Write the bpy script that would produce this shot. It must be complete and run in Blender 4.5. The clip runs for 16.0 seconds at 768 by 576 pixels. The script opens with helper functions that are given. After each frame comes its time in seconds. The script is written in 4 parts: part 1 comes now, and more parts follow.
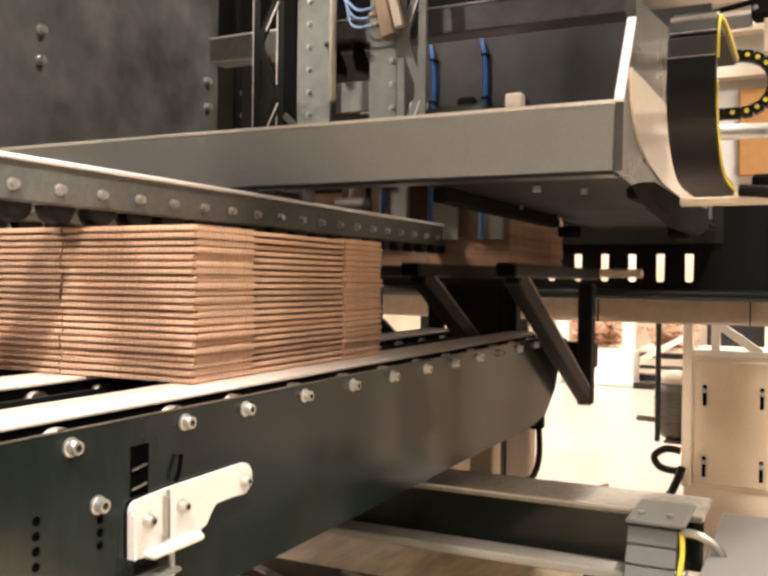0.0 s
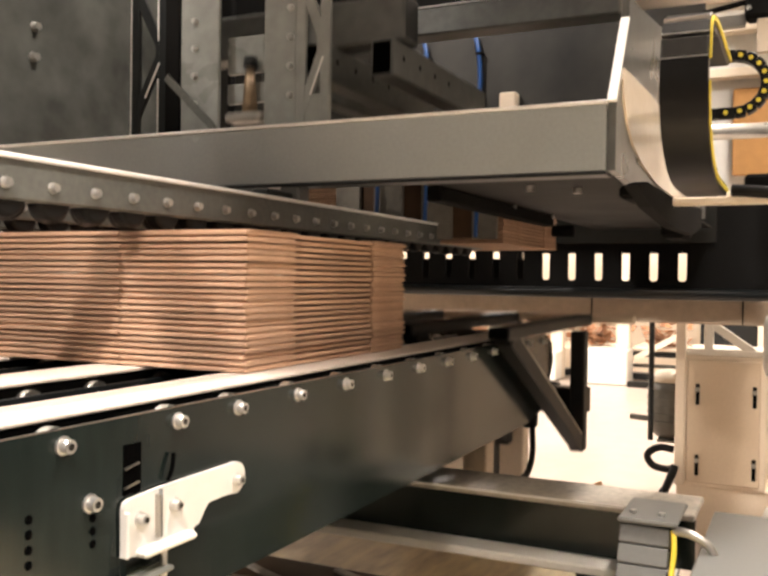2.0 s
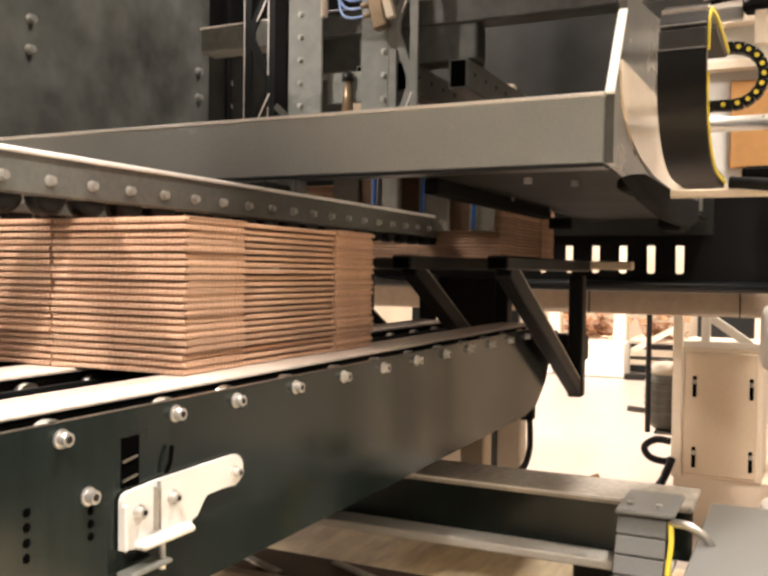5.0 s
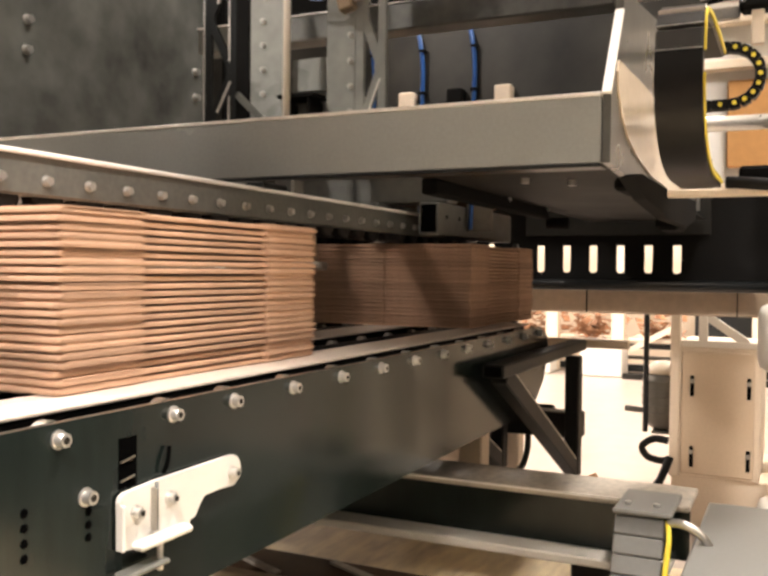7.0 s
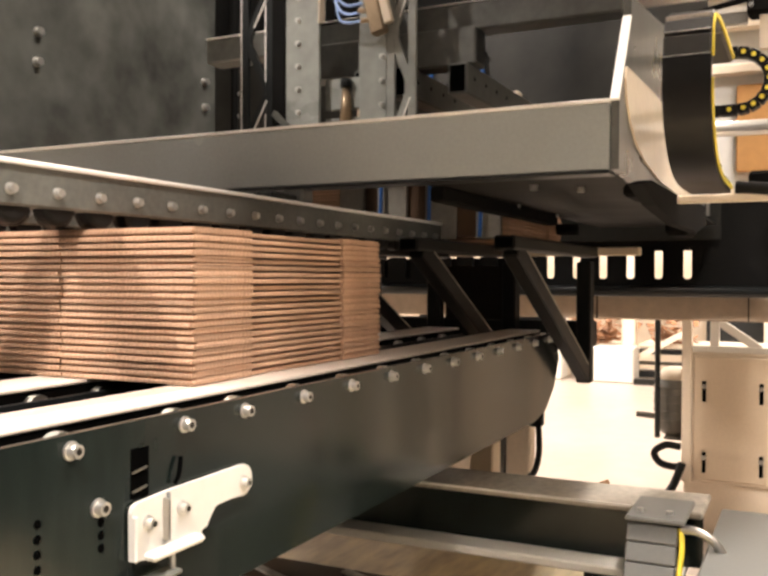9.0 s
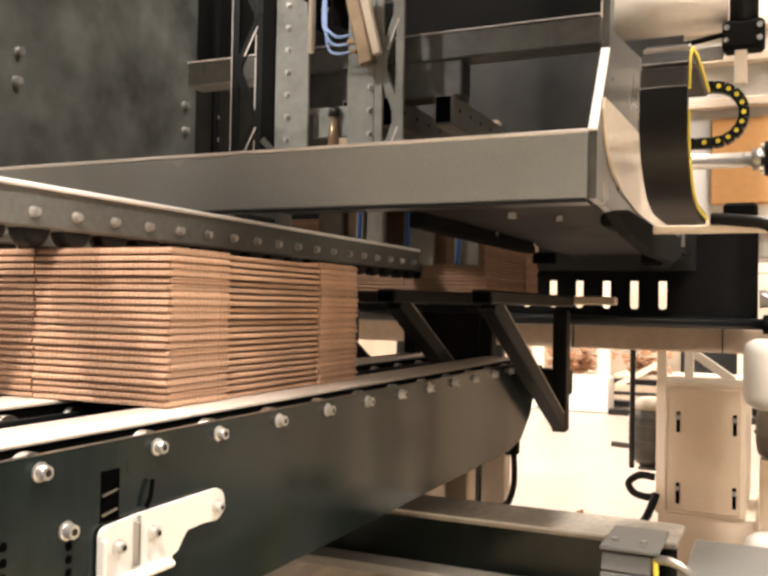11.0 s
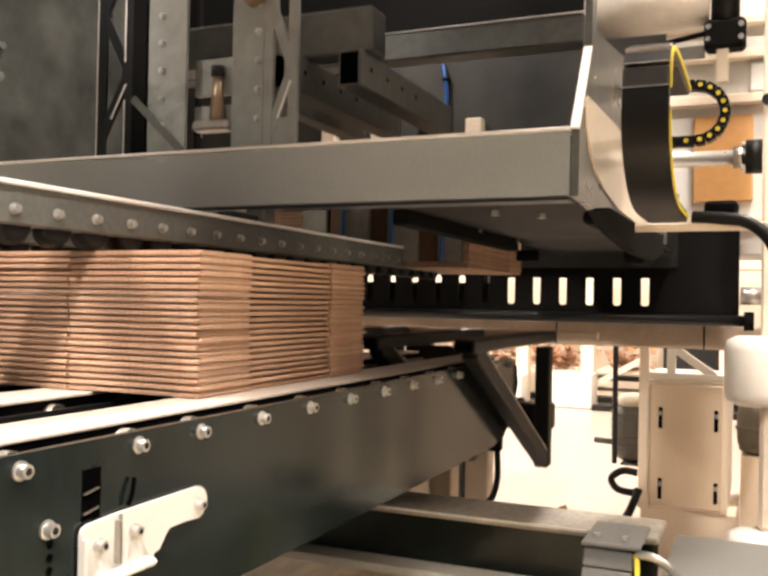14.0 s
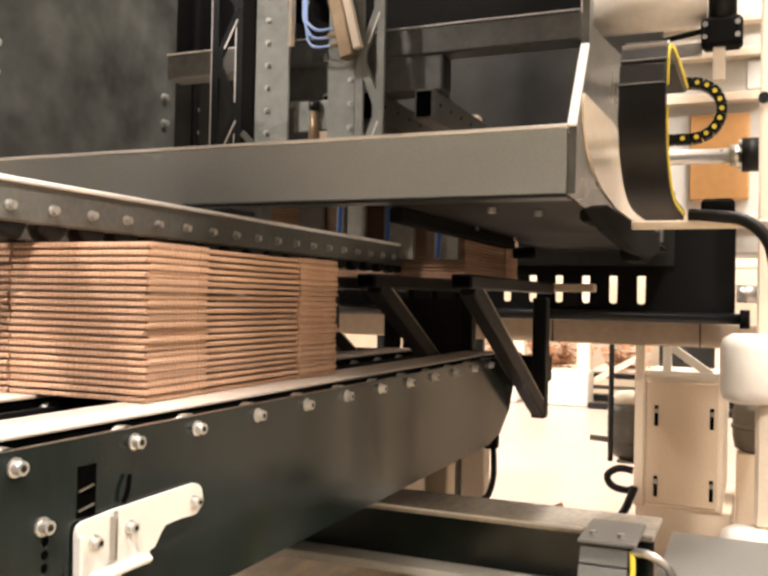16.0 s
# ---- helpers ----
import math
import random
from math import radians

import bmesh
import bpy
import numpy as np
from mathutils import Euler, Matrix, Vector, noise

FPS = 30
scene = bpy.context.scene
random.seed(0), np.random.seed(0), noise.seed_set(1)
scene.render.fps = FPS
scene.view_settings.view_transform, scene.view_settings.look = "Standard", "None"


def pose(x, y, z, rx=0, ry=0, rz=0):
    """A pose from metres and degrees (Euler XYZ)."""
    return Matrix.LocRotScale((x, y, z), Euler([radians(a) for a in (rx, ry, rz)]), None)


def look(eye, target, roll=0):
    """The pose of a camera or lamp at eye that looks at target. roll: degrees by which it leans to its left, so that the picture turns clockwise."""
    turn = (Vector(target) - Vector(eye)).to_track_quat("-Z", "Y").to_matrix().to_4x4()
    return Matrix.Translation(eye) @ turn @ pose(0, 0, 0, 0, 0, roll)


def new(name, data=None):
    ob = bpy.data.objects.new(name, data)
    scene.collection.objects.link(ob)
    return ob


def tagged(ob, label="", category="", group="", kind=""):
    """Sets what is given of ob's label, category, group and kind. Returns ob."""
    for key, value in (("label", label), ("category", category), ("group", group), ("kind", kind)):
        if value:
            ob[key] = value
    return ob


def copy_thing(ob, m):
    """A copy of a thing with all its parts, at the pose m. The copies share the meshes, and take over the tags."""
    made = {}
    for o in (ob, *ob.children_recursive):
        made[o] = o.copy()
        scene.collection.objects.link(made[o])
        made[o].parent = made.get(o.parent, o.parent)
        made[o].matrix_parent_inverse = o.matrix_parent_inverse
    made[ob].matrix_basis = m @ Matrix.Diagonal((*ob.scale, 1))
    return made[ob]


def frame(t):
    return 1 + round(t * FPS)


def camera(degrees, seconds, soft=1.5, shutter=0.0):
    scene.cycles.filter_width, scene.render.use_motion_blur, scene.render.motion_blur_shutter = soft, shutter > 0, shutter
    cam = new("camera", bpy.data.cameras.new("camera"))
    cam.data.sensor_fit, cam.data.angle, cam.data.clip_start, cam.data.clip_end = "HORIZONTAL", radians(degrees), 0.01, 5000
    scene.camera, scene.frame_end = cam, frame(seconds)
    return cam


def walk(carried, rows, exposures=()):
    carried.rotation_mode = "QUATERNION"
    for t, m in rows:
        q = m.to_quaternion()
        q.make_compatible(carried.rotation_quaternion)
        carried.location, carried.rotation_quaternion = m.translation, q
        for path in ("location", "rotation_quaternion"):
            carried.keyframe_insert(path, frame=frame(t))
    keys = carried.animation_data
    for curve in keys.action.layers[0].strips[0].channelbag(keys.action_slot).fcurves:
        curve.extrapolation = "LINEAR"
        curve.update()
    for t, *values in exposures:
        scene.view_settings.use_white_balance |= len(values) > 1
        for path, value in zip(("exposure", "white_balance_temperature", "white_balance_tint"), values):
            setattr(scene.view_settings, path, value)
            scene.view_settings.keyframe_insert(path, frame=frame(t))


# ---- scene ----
cam = camera(47.63, 16.0, soft=3.0, shutter=0.5)
walk(cam, [
    (0, pose(-0.0000, -0.0000, 1.2500, 89.443, -0.660, -63.928)),
    (0.5, pose(-0.0000, -0.0001, 1.2502, 89.401, -0.634, -63.968)),
    (1, pose(0.0002, 0.0005, 1.2497, 89.370, -0.610, -64.148)),
    (1.5, pose(-0.0012, -0.0019, 1.2512, 89.402, -0.720, -64.206)),
    (2, pose(-0.0014, -0.0026, 1.2513, 89.327, -0.788, -64.286)),
    (2.5, pose(-0.0009, -0.0013, 1.2506, 89.190, -0.699, -64.204)),
    (3, pose(-0.0002, -0.0009, 1.2506, 89.181, -0.721, -64.191)),
    (3.5, pose(0.0003, -0.0007, 1.2504, 89.161, -0.819, -64.300)),
    (4, pose(-0.0009, -0.0017, 1.2508, 88.855, -0.777, -64.319)),
    (6.5, pose(-0.0004, -0.0016, 1.2509, 88.936, -0.699, -64.624)),
    (7, pose(-0.0011, -0.0026, 1.2512, 88.856, -0.636, -64.602)),
    (7.5, pose(-0.0019, -0.0025, 1.2515, 88.905, -0.323, -64.329)),
    (8, pose(-0.0022, -0.0028, 1.2521, 89.140, -0.148, -64.046)),
    (8.5, pose(-0.0018, -0.0026, 1.2523, 89.214, -0.181, -64.005)),
    (9, pose(-0.0026, -0.0034, 1.2532, 89.317, -0.172, -63.970)),
    (11.5, pose(-0.0006, -0.0017, 1.2496, 91.393, -1.217, -65.764)),
    (12, pose(-0.0019, -0.0037, 1.2509, 91.172, -1.073, -66.163)),
    (12.5, pose(-0.0025, -0.0047, 1.2507, 91.042, -1.008, -66.403)),
    (13, pose(-0.0019, -0.0048, 1.2516, 90.849, -0.983, -66.373)),
    (13.5, pose(-0.0013, -0.0042, 1.2513, 90.869, -0.977, -66.447)),
    (14, pose(-0.0013, -0.0046, 1.2517, 90.877, -1.092, -66.477)),
    (14.5, pose(-0.0018, -0.0056, 1.2513, 90.902, -1.042, -66.510)),
    (15, pose(-0.0017, -0.0052, 1.2507, 90.887, -1.021, -66.582)),
    (15.5, pose(-0.0007, -0.0041, 1.2504, 90.826, -0.992, -66.615)),
    (16, pose(0.0002, -0.0038, 1.2508, 90.733, -1.176, -66.717)),
])

# ---- world and light ----
world = bpy.data.worlds.new("hall_world")
world.use_nodes = True
scene.world = world
bg = world.node_tree.nodes["Background"]
bg.inputs["Color"].default_value = (1.0, 0.93, 0.84, 1)
bg.inputs["Strength"].default_value = 0.1
scene.view_settings.exposure = 0.79


def area(name, place, target, sx, sy, watts, colour=(1.0, 0.9, 0.82)):
    data = bpy.data.lights.new(name, "AREA")
    data.shape, data.size, data.size_y, data.energy, data.color = "RECTANGLE", sx, sy, watts, colour
    ob = new(name, data)
    ob.matrix_world = look(place, target)
    return ob


# ---- materials ----
def mat(name, colour, rough=0.5, metal=0.0, vary=0.15, grain=40.0, bump=0.1, big=3.0, rnd=0.0, spec=0.5, stretch=(1, 1, 1), depth=0.002):
    """A painted, metal or board surface: two scales of noise in colour and gloss, a fine relief, and a spread from piece to piece."""
    m = bpy.data.materials.new(name)
    m.use_nodes = True
    t = m.node_tree
    n, l = t.nodes, t.links
    b = n["Principled BSDF"]
    b.inputs["Metallic"].default_value = metal
    b.inputs["Specular IOR Level"].default_value = spec
    co = n.new("ShaderNodeTexCoord")
    mp = n.new("ShaderNodeMapping")
    mp.inputs["Scale"].default_value = stretch
    l.new(co.outputs["Object"], mp.inputs["Vector"])
    n1, n2 = n.new("ShaderNodeTexNoise"), n.new("ShaderNodeTexNoise")
    n1.inputs["Scale"].default_value, n2.inputs["Scale"].default_value = big, grain
    n1.inputs["Detail"].default_value, n2.inputs["Detail"].default_value = 4, 5
    l.new(mp.outputs[0], n1.inputs["Vector"])
    l.new(mp.outputs[0], n2.inputs["Vector"])
    add = n.new("ShaderNodeMath")
    add.operation = "MULTIPLY_ADD"
    add.inputs[1].default_value = 0.6
    l.new(n1.outputs["Fac"], add.inputs[0])
    half = n.new("ShaderNodeMath")
    half.operation = "MULTIPLY"
    half.inputs[1].default_value = 0.4
    l.new(n2.outputs["Fac"], half.inputs[0])
    l.new(half.outputs[0], add.inputs[2])
    last = add
    if rnd:
        info = n.new("ShaderNodeObjectInfo")
        r = n.new("ShaderNodeMath")
        r.operation = "MULTIPLY_ADD"
        r.inputs[1].default_value = rnd
        l.new(info.outputs["Random"], r.inputs[0])
        l.new(add.outputs[0], r.inputs[2])
        last = r
    ramp = n.new("ShaderNodeValToRGB")
    lo, hi = 0.3, 0.7 + rnd
    ramp.color_ramp.elements[0].position, ramp.color_ramp.elements[1].position = lo, min(hi, 1.0)
    ramp.color_ramp.elements[0].color = (*[c * (1 - vary) for c in colour], 1)
    ramp.color_ramp.elements[1].color = (*[min(1, c * (1 + vary)) for c in colour], 1)
    l.new(last.outputs[0], ramp.inputs[0])
    l.new(ramp.outputs[0], b.inputs["Base Color"])
    rr = n.new("ShaderNodeMapRange")
    rr.inputs["To Min"].default_value, rr.inputs["To Max"].default_value = max(0.03, rough - 0.1), min(1, rough + 0.1)
    l.new(n1.outputs["Fac"], rr.inputs["Value"])
    l.new(rr.outputs[0], b.inputs["Roughness"])
    if bump:
        bp = n.new("ShaderNodeBump")
        bp.inputs["Strength"].default_value, bp.inputs["Distance"].default_value = bump, depth
        l.new(n2.outputs["Fac"], bp.inputs["Height"])
        l.new(bp.outputs[0], b.inputs["Normal"])
    return m


def glow(name, colour, strength):
    m = bpy.data.materials.new(name)
    m.use_nodes = True
    b = m.node_tree.nodes["Principled BSDF"]
    b.inputs["Base Color"].default_value = (*colour, 1)
    b.inputs["Emission Color"].default_value = (*colour, 1)
    b.inputs["Emission Strength"].default_value = strength
    return m


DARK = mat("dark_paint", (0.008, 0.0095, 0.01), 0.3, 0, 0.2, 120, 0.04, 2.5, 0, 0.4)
DARKER = mat("black_paint", (0.009, 0.0088, 0.0085), 0.75, 0, 0.2, 120, 0.05, 3, 0, 0.03)
# Stretched noise puts upright bands, as of reflections, into the colour.
SIDE = mat("side_plate_paint", (0.0105, 0.0152, 0.0138), 0.13, 0, 0.35, 25, 0.015, 4, 0, 0.3, (2.5, 1, 0.5))
FORKBLACK = mat("fork_paint", (0.01, 0.0102, 0.0095), 0.45, 0, 0.3, 60, 0.04, 5, 0, 0.14)
FRAMEDARK = mat("frame_paint", (0.02, 0.018, 0.015), 0.55, 0, 0.3, 60, 0.05, 5, 0, 0.1)
FINGER = mat("finger_paint", (0.16, 0.145, 0.12), 0.5, 0, 0.25, 60, 0.05, 5, 0, 0.3)
BEAMGREY = mat("beam_paint", (0.335, 0.358, 0.355), 0.24, 0, 0.09, 160, 0.012, 5, 0, 0.5)
BOXBROWN = mat("brown_grey_paint", (0.11, 0.092, 0.07), 0.45, 0, 0.3, 40, 0.08, 6)
PANELGREY = mat("panel_paint", (0.027, 0.025, 0.021), 0.4, 0, 0.8, 9, 0.03, 3, 0, 0.4)
# Strong colour blotches paint in blurred reflections on the far plate.
FARPAINT = mat("far_frame_paint", (0.1, 0.103, 0.093), 0.17, 0, 0.8, 7, 0.02, 2.0)
GREY = mat("grey_paint", (0.15, 0.15, 0.142), 0.38, 0, 0.12, 120, 0.05, 3)
MID = mat("carriage_paint", (0.11, 0.112, 0.1), 0.36, 0, 0.4, 100, 0.05, 4)
CARR = mat("pusher_paint", (0.285, 0.295, 0.275), 0.3, 0, 0.3, 30, 0.03, 5)
STEEL = mat("zinc_steel", (0.64, 0.63, 0.6), 0.3, 0.82, 0.12, 200, 0.05, 20)
RAWSTEEL = mat("bare_steel", (0.5, 0.48, 0.44), 0.38, 1.0, 0.15, 150, 0.08, 6)
TUBE = mat("tube_paint", (0.125, 0.127, 0.116), 0.4, 0, 0.35, 40, 0.05, 8)
WORN = mat("worn_steel", (0.40, 0.36, 0.30), 0.55, 0.0, 0.5, 60, 0.1, 5)
# Near-white edge tone; on the cross beam it paints in caught light.
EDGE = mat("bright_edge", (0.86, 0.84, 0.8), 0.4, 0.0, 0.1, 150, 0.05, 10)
BELT = mat("pale_slide_strip", (0.61, 0.53, 0.46), 0.42, 0, 0.08, 90, 0.05, 5)
BEIGE = mat("beige_paint", (0.62, 0.5, 0.36), 0.45, 0, 0.08, 80, 0.05, 2)
PLATEGREY = mat("frame_plate_paint", (0.12, 0.122, 0.115), 0.3, 0, 0.5, 20, 0.04, 6, 0, 0.3)
GLOSSBEIGE = mat("glossy_beige", (0.78, 0.66, 0.5), 0.22, 0, 0.08, 60, 0.05, 3)
CREAM = mat("cream_paint", (0.75, 0.64, 0.5), 0.45, 0, 0.08, 80, 0.05, 2)
LATCHWHITE = mat("latch_paint", (0.66, 0.645, 0.605), 0.35, 0, 0.05, 80, 0.05, 30)
TIE = mat("tie_paint", (0.54, 0.43, 0.32), 0.45, 0, 0.2, 40, 0.05, 4)
WHITE = mat("white_paint", (0.8, 0.76, 0.68), 0.35, 0, 0.05, 100, 0.05, 4)
RUBBER = mat("black_rubber", (0.008, 0.0075, 0.007), 0.45, 0, 0.2, 80, 0.1, 8, 0, 0.2)
CHAIN = mat("black_plastic", (0.007, 0.0065, 0.006), 0.42, 0, 0.2, 80, 0.08, 6, 0, 0.22)
# Lighter copy of the chain plastic, with top light painted in.
TOPLINK = mat("lit_top_plastic", (0.028, 0.026, 0.023), 0.4, 0, 0.2, 80, 0.05, 6, 0, 0.4)
YELLOW = mat("yellow_plastic", (0.75, 0.6, 0.05), 0.45, 0, 0.1, 60, 0.05, 6)
BLUE = mat("blue_hose", (0.015, 0.075, 0.26), 0.35, 0, 0.1, 60, 0.02, 10)
PALEBLUE = mat("pale_blue_hose", (0.35, 0.5, 0.85), 0.3, 0, 0.1, 60, 0.02, 10)
BRASS = mat("bronze_fitting", (0.34, 0.25, 0.16), 0.4, 0.6, 0.2, 60, 0.1, 12)
KRAFT = mat("kraft_board", (0.52, 0.335, 0.225), 0.85, 0, 0.42, 190, 0.6, 9, 0.3, 0.2, (1, 1, 3), 0.003)
KRAFT_TOP = mat("kraft_liner", (0.4, 0.24, 0.13), 0.75, 0, 0.12, 50, 0.1, 4, 0.1, 0.25)
SCRAP = mat("scrap_board", (0.28, 0.13, 0.06), 0.8, 0, 0.6, 9, 0.1, 5)
FLOOR = mat("hall_floor", (0.335, 0.275, 0.23), 0.35, 0, 0.16, 6, 0.03, 0.8)
DECK = mat("brown_deck", (0.8, 0.61, 0.41), 0.35, 0, 0.4, 14, 0.1, 4.0, 0, 0.4, (1, 4, 1))
WALL = mat("hall_wall", (0.3, 0.27, 0.23), 0.7, 0, 0.06, 20, 0.05, 0.5)
PALEWALL = mat("pale_wall", (0.66, 0.55, 0.42), 0.7, 0, 0.08, 20, 0.05, 0.5)
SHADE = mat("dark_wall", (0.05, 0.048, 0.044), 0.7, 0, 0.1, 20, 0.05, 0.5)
ORANGE = mat("orange_panel", (0.62, 0.33, 0.12), 0.5, 0, 0.12, 30, 0.05, 2)
MOTOR = mat("motor_grey", (0.13, 0.12, 0.1), 0.4, 0.3, 0.15, 60, 0.08, 6)
# Flat black that paints the shade inside holes, slots and tube mouths.
HOLEBLACK = mat("dark_hollow", (0.002, 0.002, 0.002), 0.95, 0, 0.1, 60, 0, 6, 0, 0.0)
CHROME = mat("polished_steel", (0.9, 0.83, 0.72), 0.2, 0.0, 0.08, 60, 0.03, 7)
HOOD = mat("hood_paint", (0.015, 0.0148, 0.013), 0.6, 0, 0.3, 30, 0.03, 5, 0, 0.15)
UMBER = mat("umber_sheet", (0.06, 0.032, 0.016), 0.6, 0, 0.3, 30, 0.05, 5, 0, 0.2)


def flutes(m, pitch, depth):
    """Open corrugation along the cut edge of a board: a row of darker arches between its two liners."""
    t = m.node_tree
    n, l = t.nodes, t.links
    b = n["Principled BSDF"]
    old = b.inputs["Base Color"].links[0].from_socket
    co, sep = n.new("ShaderNodeTexCoord"), n.new("ShaderNodeSeparateXYZ")
    l.new(co.outputs["Object"], sep.inputs[0])

    def op(kind, a, c, d=0.0):
        k = n.new("ShaderNodeMath")
        k.operation = kind
        for i, v in enumerate((a, c, d)):
            if isinstance(v, (int, float)):
                k.inputs[i].default_value = v
            else:
                l.new(v, k.inputs[i])
        return k.outputs[0]
    wob = n.new("ShaderNodeTexNoise")
    wob.inputs["Scale"].default_value = 60
    l.new(co.outputs["Object"], wob.inputs["Vector"])
    run = op("ADD", sep.outputs["X"], sep.outputs["Y"])
    run = op("MULTIPLY_ADD", wob.outputs["Fac"], pitch * 2.2, run)
    arch = op("MULTIPLY_ADD", op("SINE", op("MULTIPLY", run, 2 * math.pi / pitch), 0.0), 0.5, 0.5)
    patch = n.new("ShaderNodeTexNoise")
    patch.inputs["Scale"].default_value = 14
    l.new(co.outputs["Object"], patch.inputs["Vector"])
    amount = op("MULTIPLY", op("MULTIPLY", arch, op("MULTIPLY_ADD", patch.outputs["Fac"], 1.6, -0.25)), depth)
    mix = n.new("ShaderNodeMix")
    mix.data_type = "RGBA"
    mix.blend_type = "MULTIPLY"
    mix.clamp_factor = True
    l.new(amount, mix.inputs[0])
    l.new(old, mix.inputs[6])
    mix.inputs[7].default_value = (0.34, 0.24, 0.19, 1)
    l.new(mix.outputs[2], b.inputs["Base Color"])


flutes(KRAFT, 0.0072, 0.5)
LAMP = glow("lamp_tube", (1.0, 0.93, 0.8), 6.0)


# ---- mesh helpers ----
def box(bm, a, b, bev=0.0, seg=1):
    m = Matrix.LocRotScale([(p + q) / 2 for p, q in zip(a, b)], None, [abs(q - p) for p, q in zip(a, b)])
    made = bmesh.ops.create_cube(bm, size=1.0, matrix=m)
    if bev:
        edges = {e for v in made["verts"] for e in v.link_edges}
        bmesh.ops.bevel(bm, geom=list(edges), offset=bev, segments=seg, affect="EDGES", profile=0.5)
    return bm


def cyl(bm, p, q, r, n=16, r2=None, caps=True):
    p, q = Vector(p), Vector(q)
    d = q - p
    m = Matrix.Translation((p + q) / 2) @ d.to_track_quat("Z", "Y").to_matrix().to_4x4()
    bmesh.ops.create_cone(bm, cap_ends=caps, segments=n, radius1=r, radius2=r if r2 is None else r2, depth=d.length, matrix=m)
    return bm


def prism(bm, pts, axis, lo, hi):
    """A closed outline, drawn in the two other axes in order, drawn out along axis from lo to hi."""
    i = "xyz".index(axis)

    def put(p, v):
        q = list(p)
        q.insert(i, v)
        return bm.verts.new(q)
    a, b = [put(p, lo) for p in pts], [put(p, hi) for p in pts]
    bm.faces.new(a)
    bm.faces.new(b[::-1])
    for k in range(len(pts)):
        j = (k + 1) % len(pts)
        bm.faces.new((a[k], b[k], b[j], a[j]))
    bmesh.ops.recalc_face_normals(bm, faces=bm.faces[:])
    return bm


def bar(bm, p, q, w, h, bev=0.0, up=(0, 0, 1)):
    """A square bar from p to q, w wide and h high."""
    p, q = Vector(p), Vector(q)
    d = (q - p).normalized()
    side = d.cross(Vector(up)).normalized()
    top = side.cross(d)
    m = Matrix((side, d, top)).transposed().to_4x4()
    m.translation = (p + q) / 2
    made = bmesh.ops.create_cube(bm, size=1.0, matrix=m @ Matrix.Diagonal((w, (q - p).length, h, 1)))
    if bev:
        bmesh.ops.bevel(bm, geom=list({e for v in made["verts"] for e in v.link_edges}), offset=bev, segments=1, affect="EDGES")
    return bm


def pipe(bm, pts, r, n=10, smooth=6):
    """A hose through the points."""
    pts = [Vector(p) for p in pts]
    fine = []
    for k in range(len(pts) - 1):
        p0, p1, p2, p3 = pts[max(k - 1, 0)], pts[k], pts[k + 1], pts[min(k + 2, len(pts) - 1)]
        for s in range(smooth):
            u = s / smooth
            fine.append(0.5 * (2 * p1 + (p2 - p0) * u + (2 * p0 - 5 * p1 + 4 * p2 - p3) * u * u + (3 * p1 - p0 - 3 * p2 + p3) * u ** 3))
    fine.append(pts[-1])
    rings, side = [], None
    for k, p in enumerate(fine):
        d = (fine[min(k + 1, len(fine) - 1)] - fine[max(k - 1, 0)]).normalized()
        side = d.orthogonal().normalized() if side is None else (side - d * side.dot(d)).normalized()
        up = d.cross(side)
        rings.append([bm.verts.new(p + r * (math.cos(a) * side + math.sin(a) * up)) for a in [2 * math.pi * i / n for i in range(n)]])
    for a, b in zip(rings, rings[1:]):
        for i in range(n):
            f = bm.faces.new((a[i], a[(i + 1) % n], b[(i + 1) % n], b[i]))
            f.smooth = True
    bm.faces.new(rings[0][::-1])
    bm.faces.new(rings[-1])
    return bm


def lathe(profile, x, y, n=32):
    """A turned body about an upright axis, from (radius, height) pairs."""
    bm = B()
    rings = [[bm.verts.new((x + rr * math.cos(2 * math.pi * k / n), y + rr * math.sin(2 * math.pi * k / n), z)) for k in range(n)] for rr, z in profile]
    for a, b in zip(rings, rings[1:]):
        for k in range(n):
            bm.faces.new((a[k], a[(k + 1) % n], b[(k + 1) % n], b[k]))
    bm.faces.new(rings[0][::-1])
    bm.faces.new(rings[-1])
    return bm


def mesh_of(name, bm, material, smooth=False):
    data = bpy.data.meshes.new(name)
    bm.normal_update()
    bm.to_mesh(data)
    bm.free()
    data.materials.append(material)
    if smooth:
        for p in data.polygons:
            p.use_smooth = True
    return data


def part(name, bm, material, parent, label="", smooth=False):
    ob = new(name, mesh_of(name, bm, material, smooth))
    ob.parent = parent
    if label:
        ob["label"] = label
    return ob


def share(name, data, parent, m):
    ob = new(name, data)
    ob.parent = parent
    ob.matrix_basis = m
    return ob


def thing(name, label, category, group="", at=(0, 0, 0), kind=""):
    ob = new(name)
    ob.matrix_basis = pose(*at)
    return tagged(ob, label, category, group, kind)


def whole(name, bm, material, label, category, group="", kind="", smooth=False):
    return tagged(new(name, mesh_of(name, bm, material, smooth)), label, category, group, kind)


B = bmesh.new


